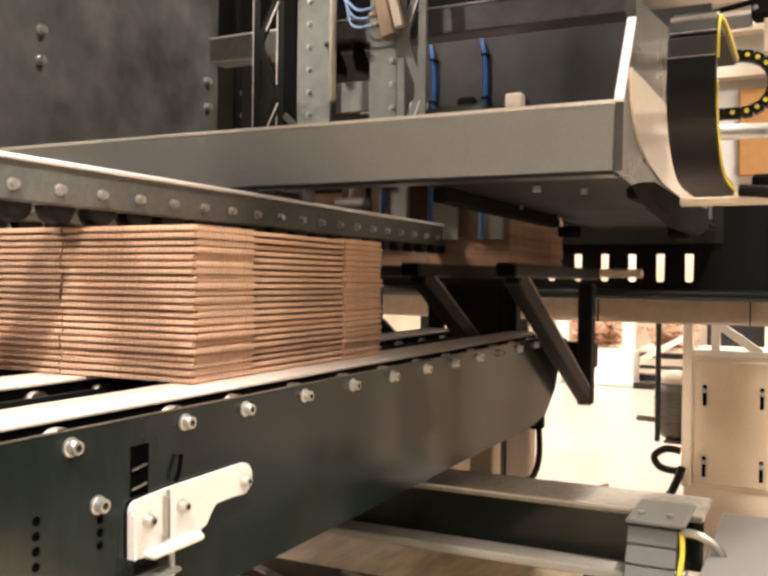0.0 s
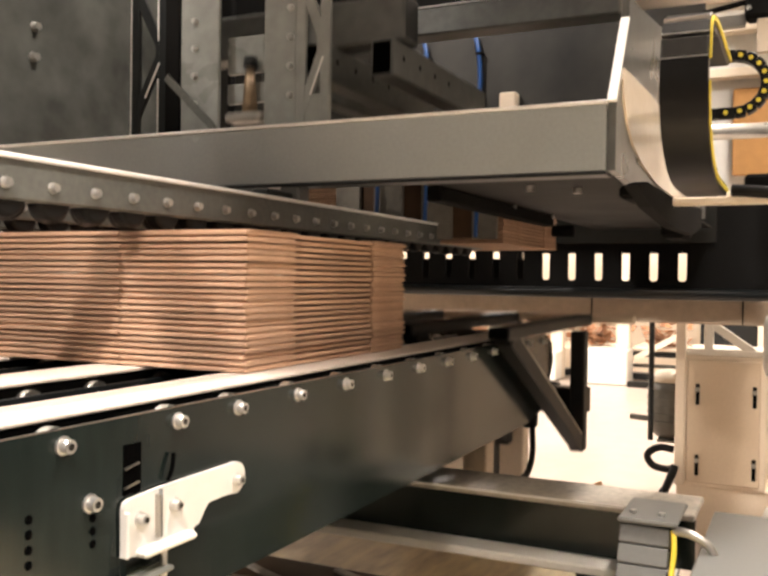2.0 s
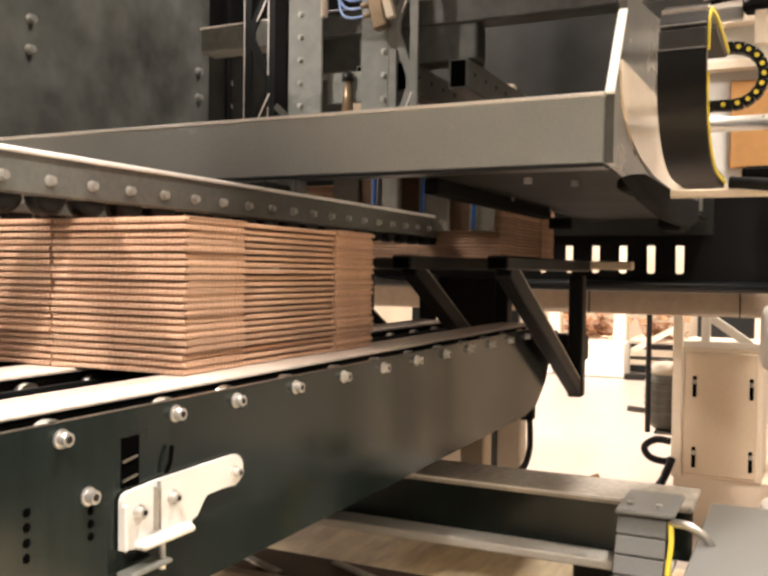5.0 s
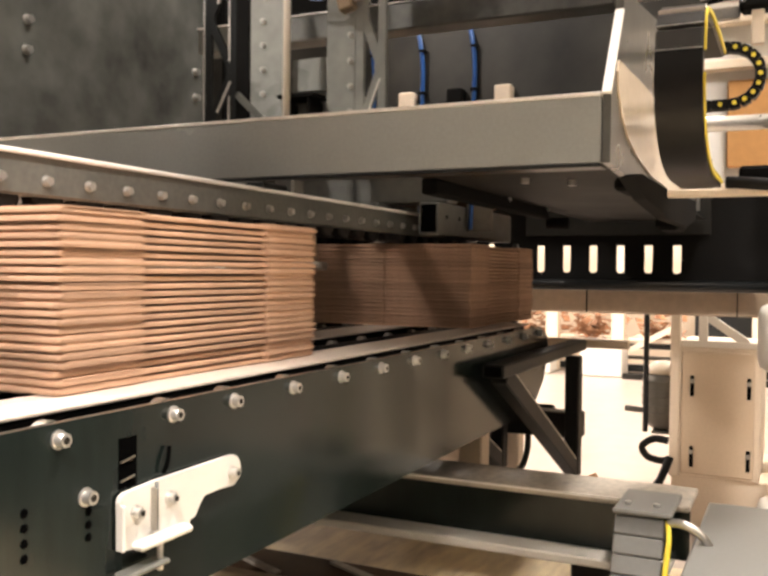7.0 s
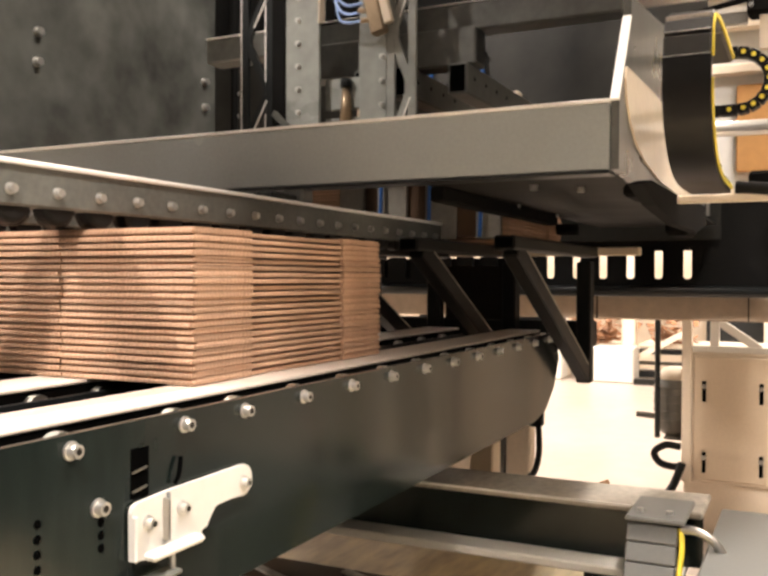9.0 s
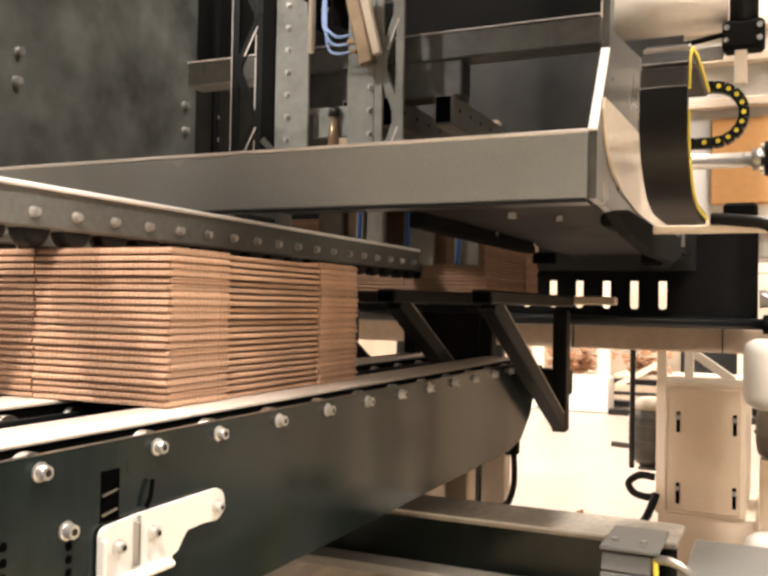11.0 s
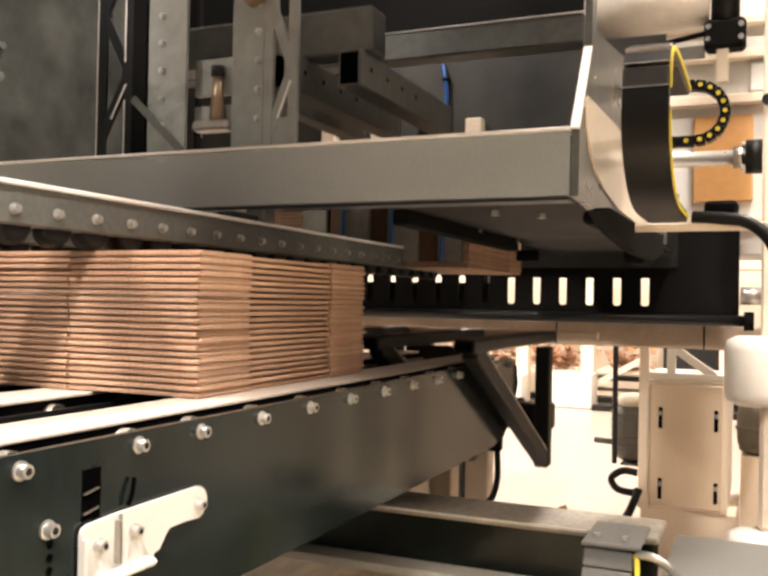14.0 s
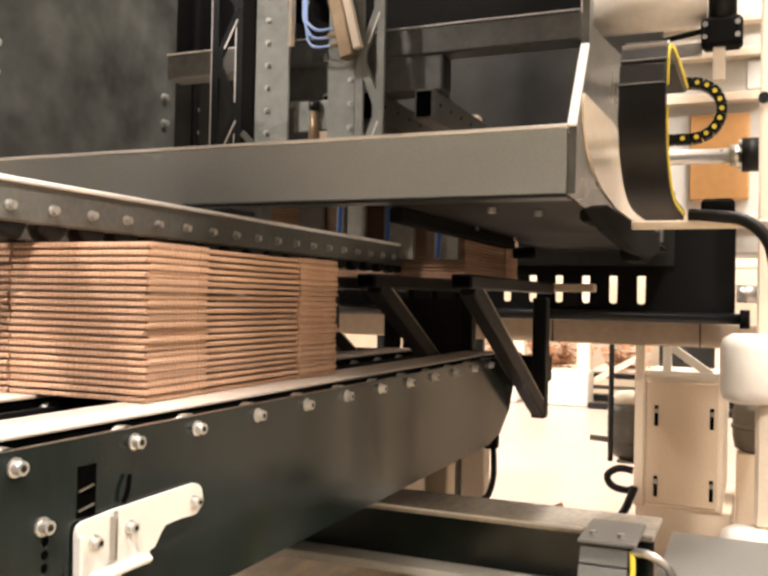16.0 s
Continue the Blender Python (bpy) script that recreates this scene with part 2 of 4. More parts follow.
def bolt_mesh(r=0.0065, washer=0.0085, head=0.008, material=STEEL):
    """A socket head screw on a washer, head towards -y."""
    bm = B()
    cyl(bm, (0, 0.0, 0), (0, -0.002, 0), washer, 20)
    cyl(bm, (0, -0.002, 0), (0, -0.002 - head, 0), r, 18, r * 0.94)
    cyl(bm, (0, -0.002 - head, 0), (0, -0.0021 - head, 0), r * 0.5, 6)
    return mesh_of("bolt", bm, material)


BOLT = bolt_mesh()
SMALLBOLT = bolt_mesh(0.0055, 0.007, 0.006)
SOCKET = mesh_of("socket", cyl(B(), (0, -0.0101, 0), (0, -0.0107, 0), 0.0034, 6), FRAMEDARK)


# ---- hall ----
ground = whole("floor", box(B(), (-10, -8, -0.1), (26, 16, 0)), FLOOR, "pale polished concrete hall floor", "floor", kind="structure")
bm = B()
box(bm, (-5.2, -8, 0), (-5.0, 16, 7))
whole("wall_west", bm, SHADE, "plain dark grey wall, out of view", "wall", kind="structure")
whole("wall_east", box(B(), (26, -8, 0), (26.2, 16, 7)), WALL, "plain pale hall wall", "wall", kind="structure")
whole("wall_south", box(B(), (3.9, -8.2, 0), (26, -8, 7)), PALEWALL, "plain pale hall wall", "wall", kind="structure")
# Unseen upper wall, added as something pale for the far plate to reflect.
whole("reflected_pale_wall", box(B(), (-10, -2.6, 2.8), (3.7, -2.4, 7)), WALL, "added pale upper wall, out of view", "wall", kind="structure")
# Unseen wall, added to darken what the side plate reflects.
whole("reflected_dark_wall", box(B(), (-10, -2.6, 0), (3.7, -2.4, 2.8)), SHADE, "plain dark grey wall, out of view", "wall", kind="structure")
whole("wall_return", box(B(), (3.7, -8, 0), (3.9, -2.4, 7)), SHADE, "plain dark grey wall, out of view", "wall", kind="structure")
whole("wall_north", box(B(), (-10, 16, 0), (26, 16.2, 7)), WALL, "plain pale hall wall", "wall", kind="structure")
whole("ceiling", box(B(), (-10, -8, 7), (26, 16, 7.2)), WALL, "plain pale hall ceiling", "ceiling", kind="structure")
lamp0 = None
for lx in (-3.2, 1.5, 6.5, 12.0):
    for ly in (-1.4, 4.0, 10.0):
        bm = box(B(), (-0.7, -0.18, -0.04), (0.7, 0.18, 0.06), 0.01)
        if lamp0 is None:
            lamp0 = whole("ceiling_lamp", bm, LAMP, "long glowing high-bay lamp under the hall ceiling", "lamp", "hall lamps")
            lamp0.matrix_basis = pose(lx, ly, 6.6)
            part("hanger_rod", cyl(B(), (0, 0, 0.06), (0, 0, 0.4), 0.01, 8), DARK, lamp0)
        else:
            bm.free()
            copy_thing(lamp0, pose(lx, ly, 6.6))
        area("high_bay", (lx, ly, 6.5), (lx, ly, 0), 1.4, 0.36, 520 if lx < -3 else 260 if lx < 3 else 330)


# ---- conveyor ----
PLATE_Y = 0.56
conveyor = thing("slide_conveyor", "dark painted slide conveyor with pale slide strips and steel wheels", "conveyor")
bm = B()
prism(bm, [(-3.2, 0.922), (1.93, 0.922), (2.03, 0.935), (2.11, 0.985), (2.155, 1.05), (2.14, 1.095), (2.08, 1.119), (-3.2, 1.119)], "y", PLATE_Y, PLATE_Y + 0.008)
part("side_plate", bm, SIDE, conveyor, "dark painted side plate with a rounded end")
bm = B()
prism(bm, [(-3.2, 0.922), (1.93, 0.922), (2.11, 0.985), (2.155, 1.05), (2.08, 1.119), (-3.2, 1.119)], "y", 1.46, 1.468)
part("side_plate", bm, DARK, conveyor)
def plate_bolt_places():
    first = [0.426 - k * 0.126 for k in range(12)]
    return first + [0.544, 0.694] + [0.798 + k * 0.126 for k in range(11)]


WHEEL = mesh_of("wheel", cyl(B(), (0, -0.0055, 0), (0, 0.0055, 0), 0.0165, 24), RAWSTEEL, False)
for x in plate_bolt_places():
    if x < 2.08:
        share("bolt", BOLT, conveyor, pose(x, PLATE_Y, 1.105))
        share("socket", SOCKET, conveyor, pose(x, PLATE_Y, 1.105))
        share("wheel", WHEEL, conveyor, pose(x, 0.5745, 1.104))
for x, z in ((0.5755, 1.049),):
    share("bolt", BOLT, conveyor, pose(x, PLATE_Y, z))
    share("socket", SOCKET, conveyor, pose(x, PLATE_Y, z))
for n, (y0, y1) in enumerate(((0.594, 0.675), (0.807, 0.895), (1.06, 1.15), (1.33, 1.415))):
    part("slide_strip", box(B(), (-3.2, y0, 1.12), (2.1, y1, 1.125), 0.0015), BELT, conveyor, "pale plastic slide strip")
    part("strip_beam", box(B(), (-3.2, y0 + 0.006, 1.0), (2.08, y1 - 0.006, 1.1195), 0.003), DARKER, conveyor)
    if n:
        part("cover_plate", box(B(), (-3.2, y0 - 0.022, 1.0), (2.07, y0 - 0.017, 1.1115), 0.001), DARK, conveyor)
        part("cover_plate", box(B(), (-3.2, y1 + 0.017, 1.0), (2.07, y1 + 0.022, 1.1115), 0.001), DARK, conveyor)
        for x in plate_bolt_places():
            if -0.2 < x < 2.05:
                share("bolt", SMALLBOLT, conveyor, pose(x + 0.03 * n, y0 - 0.022, 1.088))
                share("wheel", WHEEL, conveyor, pose(x + 0.03 * n, y0 - 0.0085, 1.1))
                share("wheel", WHEEL, conveyor, pose(x - 0.02 * n, y1 + 0.0085, 1.1))
part("inner_rail", box(B(), (-3.2, 0.7, 1.0), (2.05, 0.71, 1.097), 0.002), DARKER, conveyor)
for x in plate_bolt_places():
    if -0.2 < x < 2.05:
        share("bolt", SMALLBOLT, conveyor, pose(x + 0.04, 0.7, 1.082))
part("bottom_pan", box(B(), (-3.2, 0.57, 0.93), (1.9, 1.45, 0.94)), DARKER, conveyor)
# slot, hole rows and latch on the side plate
part("slot", box(B(), (0.617, PLATE_Y - 0.0006, 1.046), (0.641, PLATE_Y + 0.001, 1.093), 0), HOLEBLACK, conveyor, "dark upright slot with a spring inside")
for z in (1.053, 1.071):
    part("spring_turn", bar(B(), (0.618, PLATE_Y - 0.0015, z), (0.637, PLATE_Y - 0.0015, z + 0.003), 0.002, 0.0016), RAWSTEEL, conveyor)
HOLE = mesh_of("hole", cyl(B(), (0, -0.0005, 0), (0, 0.001, 0), 0.0039, 12), HOLEBLACK)
for k in range(4):
    share("hole", HOLE, conveyor, pose(0.5085, PLATE_Y, 1.051 - k * 0.0125))
    if k < 3:
        share("hole", HOLE, conveyor, pose(0.5795, PLATE_Y, 1.035 - k * 0.0115))
part("cable_tail", pipe(B(), [(0.684, PLATE_Y - 0.004, 1.075), (0.679, PLATE_Y - 0.006, 1.06), (0.675, PLATE_Y - 0.004, 1.05)], 0.0022, 8), HOLEBLACK, conveyor)
outline = [(0.617, 0.991), (0.632, 0.9885), (0.648, 0.9885), (0.717, 0.988), (0.7186, 0.9942), (0.727, 0.9965), (0.7365, 1.0085), (0.743, 1.0142), (0.771, 1.0151)]
outline += [(0.7905 + 0.0172 * math.cos(a), 1.0306 + 0.0172 * math.sin(a)) for a in [math.radians(-85 + 20 * k) for k in range(10)]]
outline += [(0.667, 1.0463), (0.624, 1.0436), (0.6185, 1.041), (0.6165, 1.036)]
outline = [(x - 0.0055, z) for x, z in outline]
latch = part("latch_plate", prism(B(), outline, "y", 0.5525, 0.5575), LATCHWHITE, conveyor, "white painted latch plate with bolts")
part("latch_foot", box(B(), (0.624, 0.5365, 0.9885), (0.7, 0.5523, 0.9965), 0.003), LATCHWHITE, latch)
part("latch_rib", box(B(), (0.6535, 0.5465, 1.0), (0.6555, 0.553, 1.041), 0.0005), RAWSTEEL, latch)
part("latch_edge", box(B(), (0.609, 0.546, 0.991), (0.613, 0.5523, 1.034), 0.0015), LATCHWHITE, latch)
part("latch_screw", cyl(B(), (0.6575, 0.549, 1.0), (0.6575, 0.549, 1.046), 0.0018, 12), TUBE, latch, "", True)
part("latch_nut", box(B(), (0.606, 0.536, 0.968), (0.664, 0.556, 0.973), 0.002), MID, latch)
part("latch_stud", cyl(B(), (0.658, 0.545, 0.962), (0.658, 0.545, 0.988), 0.003, 12), STEEL, latch, "", True)
for x, z in ((0.632, 1.0225), (0.681, 1.025), (0.7855, 1.0285)):
    share("bolt", BOLT, latch, pose(x, 0.5525, z) @ Matrix.Scale(0.85, 4))
    share("socket", SOCKET, latch, pose(x, 0.5525 - 0.0003, z) @ Matrix.Scale(0.85, 4))
# supporting legs
for x in (2.0, -0.6, -2.4):
    for y in (0.7, 1.38):
        part("leg", box(B(), (x - 0.03, y - 0.03, 0), (x + 0.03, y + 0.03, 0.93), 0.004), BEIGE, conveyor)


# ---- hold-down rail ----
RAIL_Y = 0.8
rail = thing("hold_down_rail", "grey painted hold-down rail with black pressure wheels and zinc bolts", "rail")
part("rail_body", box(B(), (0.36, RAIL_Y, 1.333), (2.3, RAIL_Y + 0.04, 1.384), 0.003), MID, rail)
part("rail_lip", box(B(), (0.36, RAIL_Y - 0.004, 1.3795), (2.29, RAIL_Y + 0.002, 1.386), 0.0015), EDGE, rail, "bright top edge")
bm = cyl(B(), (0, -0.012, 0), (0, 0.012, 0), 0.0265, 28)
bmesh.ops.bevel(bm, geom=[e for e in bm.edges if abs(e.verts[0].co.y - e.verts[1].co.y) < 1e-6], offset=0.006, segments=3, affect="EDGES", profile=0.5)
cyl(bm, (0, -0.0128, 0), (0, -0.012, 0), 0.009, 16)
PRESS = mesh_of("pressure_wheel", bm, RUBBER)
for k in range(42):
    x = 0.757 + (k - 20) * 0.0682
    if x > 2.28 or x < 0.38:
        continue
    share("bolt", SMALLBOLT, rail, pose(x, RAIL_Y, 1.352))
    share("pressure_wheel", PRESS, rail, pose(x + 0.01, RAIL_Y + 0.016, 1.3395))
    if x < 1.4:
        share("pressure_wheel", PRESS, rail, pose(x + 0.044, RAIL_Y + 0.053, 1.3395))
for y in (0.28, 0.52):
    copy_thing(rail, pose(0, y, 0))


# ---- cross beam and side frame ----
beam = thing("cross_beam", "grey painted channel cross beam with a bright upper edge", "beam")
part("beam_web", box(B(), (1.3, 0.263, 1.414), (1.312, 1.9, 1.514), 0.002), BEAMGREY, beam)
part("beam_flange", box(B(), (1.312, 0.263, 1.414), (1.345, 1.9, 1.424), 0.002), BEAMGREY, beam)
# Dark strip that puts the flange's underside shade into the colour.
part("underside_shade", box(B(), (1.2985, 0.263, 1.4085), (1.345, 1.9, 1.4138), 0.001), DARK, beam, "dark strip for the shade under the flange")
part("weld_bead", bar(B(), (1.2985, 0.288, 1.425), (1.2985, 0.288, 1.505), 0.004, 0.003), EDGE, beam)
# Plate edge coloured near-white for the light it catches from above.
part("upper_edge", box(B(), (1.2965, 0.263, 1.5135), (1.315, 1.9, 1.519), 0.001), EDGE, beam, "pale upper edge with caught light in its colour")
part("hanger", box(B(), (1.305, 0.795, 1.384), (1.345, 0.835, 1.414), 0.004), GREY, beam)
part("hanger", box(B(), (1.22, 0.802, 1.384), (1.3, 0.838, 1.398), 0.003), DARK, beam)
frame_plate = thing("side_frame", "dark painted side frame with a curved beige cover and bright edge", "machine frame")


bm = prism(B(), [(1.3, 1.414), (1.36, 1.412), (1.5, 1.404), (1.7, 1.4), (2.1, 1.4), (2.6, 1.43), (2.6, 1.85), (1.6, 1.72), (1.428, 1.7), (1.422, 2.1), (1.406, 2.1), (1.392, 1.66), (1.302, 1.517)], "y", 0.249, 0.261)
part("frame_plate", bm, PLATEGREY, frame_plate)
bm = prism(B(), [(1.345, 1.574), (1.335, 1.555), (1.345, 1.525), (1.375, 1.495), (1.43, 1.468), (1.52, 1.448), (1.68, 1.432), (2.2, 1.425), (2.3, 1.58), (1.6, 1.582)], "y", 0.2455, 0.249)
part("curved_cover", bm, GLOSSBEIGE, frame_plate, "glossy beige curved cover")
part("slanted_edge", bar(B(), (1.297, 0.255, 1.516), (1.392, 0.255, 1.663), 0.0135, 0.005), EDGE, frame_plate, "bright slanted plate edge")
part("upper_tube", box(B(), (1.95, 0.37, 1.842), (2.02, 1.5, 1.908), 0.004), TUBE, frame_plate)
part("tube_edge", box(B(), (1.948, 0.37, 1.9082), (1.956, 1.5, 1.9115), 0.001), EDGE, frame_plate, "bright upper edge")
# Unseen plate added to keep the western lamps off the machine's inside.
part("lamp_block_front", box(B(), (0.1, -0.5, 2.42), (0.15, 1.89, 3.95), 0.004), DARK, frame_plate)
# Unseen arm that carries the added blocker.
part("lamp_block_arm", box(B(), (0.15, 0.2, 2.95), (1.5, 0.25, 3.05), 0.004), DARK, frame_plate)
# Two unseen plates added to block the near lamp above the stacks.
part("lamp_block_side", box(B(), (1.504, 0.19, 2.2), (2.3, 0.235, 3.3), 0.004), DARK, frame_plate)
part("lamp_block_side", box(B(), (1.02, 0.19, 1.9), (1.5, 0.235, 2.95), 0.004), DARK, frame_plate)
part("hood_plate", box(B(), (1.346, 0.263, 1.424), (2.95, 0.63, 1.43)), HOOD, frame_plate)
part("upper_sheet", box(B(), (2.97, 0.25, 1.378), (2.978, 0.86, 1.62), 0.002), HOOD, frame_plate)
part("hood_bar", box(B(), (1.5, 0.605, 1.395), (2.31, 0.635, 1.4235), 0.003), DARKER, frame_plate)
for x in (1.95, 2.29):
    part("hood_stud", cyl(B(), (x, 0.6, 1.4225), (x, 0.604, 1.4225), 0.007, 12), STEEL, frame_plate)
part("hood_roller", cyl(B(), (2.43, 0.58, 1.39), (2.43, 0.64, 1.39), 0.016, 16), DARKER, frame_plate, "", True)
part("shoe", prism(B(), [(1.36, 1.398), (1.5, 1.375), (1.78, 1.358), (2.1, 1.36), (2.28, 1.385), (2.28, 1.432), (1.77, 1.414), (1.45, 1.412)], "y", 0.226, 0.2482), DARKER, frame_plate, "black sliding shoe along the lower edge")
part("foot_block", box(B(), (2.25, 0.262, 1.36), (2.42, 0.32, 1.45), 0.01), DARKER, frame_plate)
part("foot_block", box(B(), (1.6, 0.262, 1.4), (1.72, 0.3, 1.424), 0.006), DARKER, frame_plate)
for x, y, z in ((2.45, 0.6, 1.388), (1.55, 0.45, 1.4215), (1.62, 0.38, 1.4215)):
    part("stud", cyl(B(), (x, y, z - 0.008), (x, y, z + 0.002), 0.008, 12), STEEL, frame_plate)

far_frame = thing("far_side_frame", "dark painted far side frame plate with bolt pairs", "machine frame")
part("frame_plate", box(B(), (-0.8, 1.9, 1.42), (2.62, 1.92, 2.9), 0.004), FARPAINT, far_frame)
# Out of view; added to stop lamp light coming over the far plate.
part("lamp_block_far", box(B(), (1.0, 1.9, 2.904), (2.62, 1.92, 3.6), 0.004), FARPAINT, far_frame)
part("lower_angle", box(B(), (0.9, 1.87, 1.36), (2.62, 1.899, 1.425), 0.003), FRAMEDARK, far_frame)
part("rear_plate", box(B(), (2.5, 1.8, 1.45), (3.3, 1.82, 2.9), 0.004), DARKER, far_frame)
part("rear_apron", box(B(), (3.296, 1.31, 1.45), (3.312, 1.899, 1.858)), DARKER, far_frame)
part("rear_wall", box(B(), (3.3, 0.44, 1.86), (3.32, 1.92, 2.9)), DARKER, far_frame)
for x, z in ((1.728, 1.923), (1.724, 1.84), (2.457, 1.933), (2.459, 1.845), (1.45, 1.93), (1.45, 1.845)):
    share("bolt", BOLT, far_frame, pose(x, 1.9, z) @ Matrix.Scale(1.7, 4))

for z in (1.897, 1.818):
    share("bolt", BOLT, far_frame, pose(2.53, 1.8, z) @ Matrix.Scale(1.5, 4))

# ---- back stop: slotted plate, front stop panel with hoses ----
stop = thing("slotted_stop", "black painted stop plate with a row of upright slots", "machine plate")
SX = 3.0
ys = [0.3555 + k * 0.0915 for k in range(13)]
bm = B()
box(bm, (SX, 0.065, 1.215), (SX + 0.012, 1.9, 1.252))
box(bm, (SX, 0.065, 1.352), (SX + 0.012, 1.9, 1.5))
edges = [0.065] + [v for y in ys for v in (y - 0.0135, y + 0.0135)] + [1.9]
for a, b in zip(edges[::2], edges[1::2]):
    box(bm, (SX, a, 1.252), (SX + 0.012, b, 1.352))
for y in ys:
    for sy in (-1, 1):
        for z, sz in ((1.2515, 1), (1.3525, -1)):
            prism(bm, [(y + sy * 0.0138, z), (y + sy * 0.0138, z + sz * 0.009), (y + sy * 0.0105, z + sz * 0.0035), (y + sy * 0.005, z)], "x", SX + 0.0005, SX + 0.0115)
part("slotted_plate", bm, DARKER, stop)
part("rear_sheet", box(B(), (SX + 0.03, 0.862, 1.2), (SX + 0.034, 1.9, 1.326), 0.001), FRAMEDARK, stop)
part("lower_tube", cyl(B(), (SX - 0.012, 0.05, 1.21), (SX - 0.012, 1.9, 1.21), 0.018, 18), DARK, stop, "", True)
part("end_cap", cyl(B(), (SX - 0.012, 0.02, 1.21), (SX - 0.012, 0.05, 1.21), 0.03, 18), DARKER, stop, "", True)
part("end_cap", cyl(B(), (SX - 0.02, 0.0, 1.29), (SX - 0.02, 0.06, 1.29), 0.028, 18), STEEL, stop, "", True)
for k in range(6):
    part("pale_tab", box(B(), (SX + 0.014, ys[k] - 0.016, 1.345), (SX + 0.02, ys[k] + 0.016, 1.352)), DARKER, stop)
tie = thing("tie_beam", "beige painted tie beam across the machine", "beam")
part("tie_tube", box(B(), (3.06, -0.6, 1.112), (3.16, 2.2, 1.192), 0.004), TIE, tie)
for y in (0.66, 0.17):
    part("joint", box(B(), (3.0575, y, 1.1125), (3.06, y + 0.004, 1.1915)), DARKER, tie)

PX, UX = 1.955, 2.52
panel = thing("front_stop_panel", "grey stop panel with blue air hoses and pale sensor blocks", "machine panel")
for y0, y1 in ((0.648, 0.71), (0.762, 0.842), (0.892, 0.972), (1.01, 1.08)):
    part("stop_finger", box(B(), (PX, y0, 1.346), (PX + 0.012, y1, 1.6), 0.002), FINGER, panel)
# Added sheet; its umber paints the shaded stack seen between the fingers.
part("shaded_stack_sheet", box(B(), (PX + 0.0125, 0.66, 1.35), (PX + 0.0155, 1.08, 1.56), 0.001), UMBER, panel, "umber sheet standing in for the shaded stack")
part("finger_rail", box(B(), (PX + 0.012, 0.25, 1.56), (PX + 0.024, 1.07, 1.6), 0.002), DARK, panel)
part("near_sheet", box(B(), (PX, 0.25, 1.44), (PX + 0.012, 0.627, 1.6), 0.002), PANELGREY, panel)
part("panel_sheet", box(B(), (UX, 0.25, 1.745), (UX + 0.012, 1.9, 2.02), 0.002), PANELGREY, panel)
part("panel_lip", box(B(), (UX - 0.01, 0.25, 1.742), (UX, 1.5, 1.75), 0.001), EDGE, panel)
part("panel_top", box(B(), (UX, 0.25, 2.021), (UX + 0.02, 1.9, 2.9), 0.002), DARKER, panel)
for y in (0.692, 0.824, 0.955):
    part("air_hose", pipe(B(), [(PX - 0.012, y + 0.004, 1.35), (PX - 0.014, y, 1.45), (PX - 0.01, y - 0.002, 1.57)], 0.0052), BLUE, panel, "blue air hose")
    u = y * 1.289
    part("air_hose", pipe(B(), [(UX - 0.012, u + 0.002, 1.745), (UX - 0.014, u, 1.8), (UX - 0.016, u - 0.002, 1.88), (UX - 0.016, u + 0.006, 1.95), (UX - 0.006, u + 0.016, 1.985)], 0.0068), BLUE, panel, "blue air hose")
    for z in (1.8, 1.93):
        part("hose_clip", box(B(), (UX - 0.026, u - 0.01, z), (UX, u + 0.01, z + 0.008), 0.001), DARKER, panel)
for y, c in ((0.617, CREAM), (0.735, DARKER), (0.86, CREAM), (0.995, CREAM)):
    part("sensor_block", box(B(), (UX - 0.04, y * 1.289 - 0.026, 1.755), (UX, y * 1.289 + 0.026, 1.807), 0.005), c, panel, "pale sensor block" if c is CREAM else "dark sensor block")

# ---- cable chain beside the frame ----
chain = thing("cable_chain", "black plastic cable chain with a yellow edge", "cable chain")
pts = [(1.72, 1.66), (1.5, 1.66), (1.4, 1.65), (1.365, 1.636), (1.352, 1.612), (1.347, 1.578), (1.345, 1.545), (1.348, 1.517), (1.36, 1.488), (1.385, 1.463), (1.42, 1.441), (1.47, 1.426), (1.54, 1.419), (1.7, 1.419)]
for a, b in zip(pts[:5], pts[1:6]):
    d = Vector((b[0] - a[0], 0, b[1] - a[1])).normalized() * 0.0012
    part("link", bar(B(), Vector((a[0], 0.16, a[1])) + d, Vector((b[0], 0.16, b[1])) - d, 0.068, 0.02, 0.003, (0.3, 0, 1)), TOPLINK, chain)
    part("link_joint", bar(B(), Vector((b[0], 0.127, b[1])) - d, Vector((b[0], 0.193, b[1])) - d, 0.021, 0.0016, 0, d), RAWSTEEL, chain)


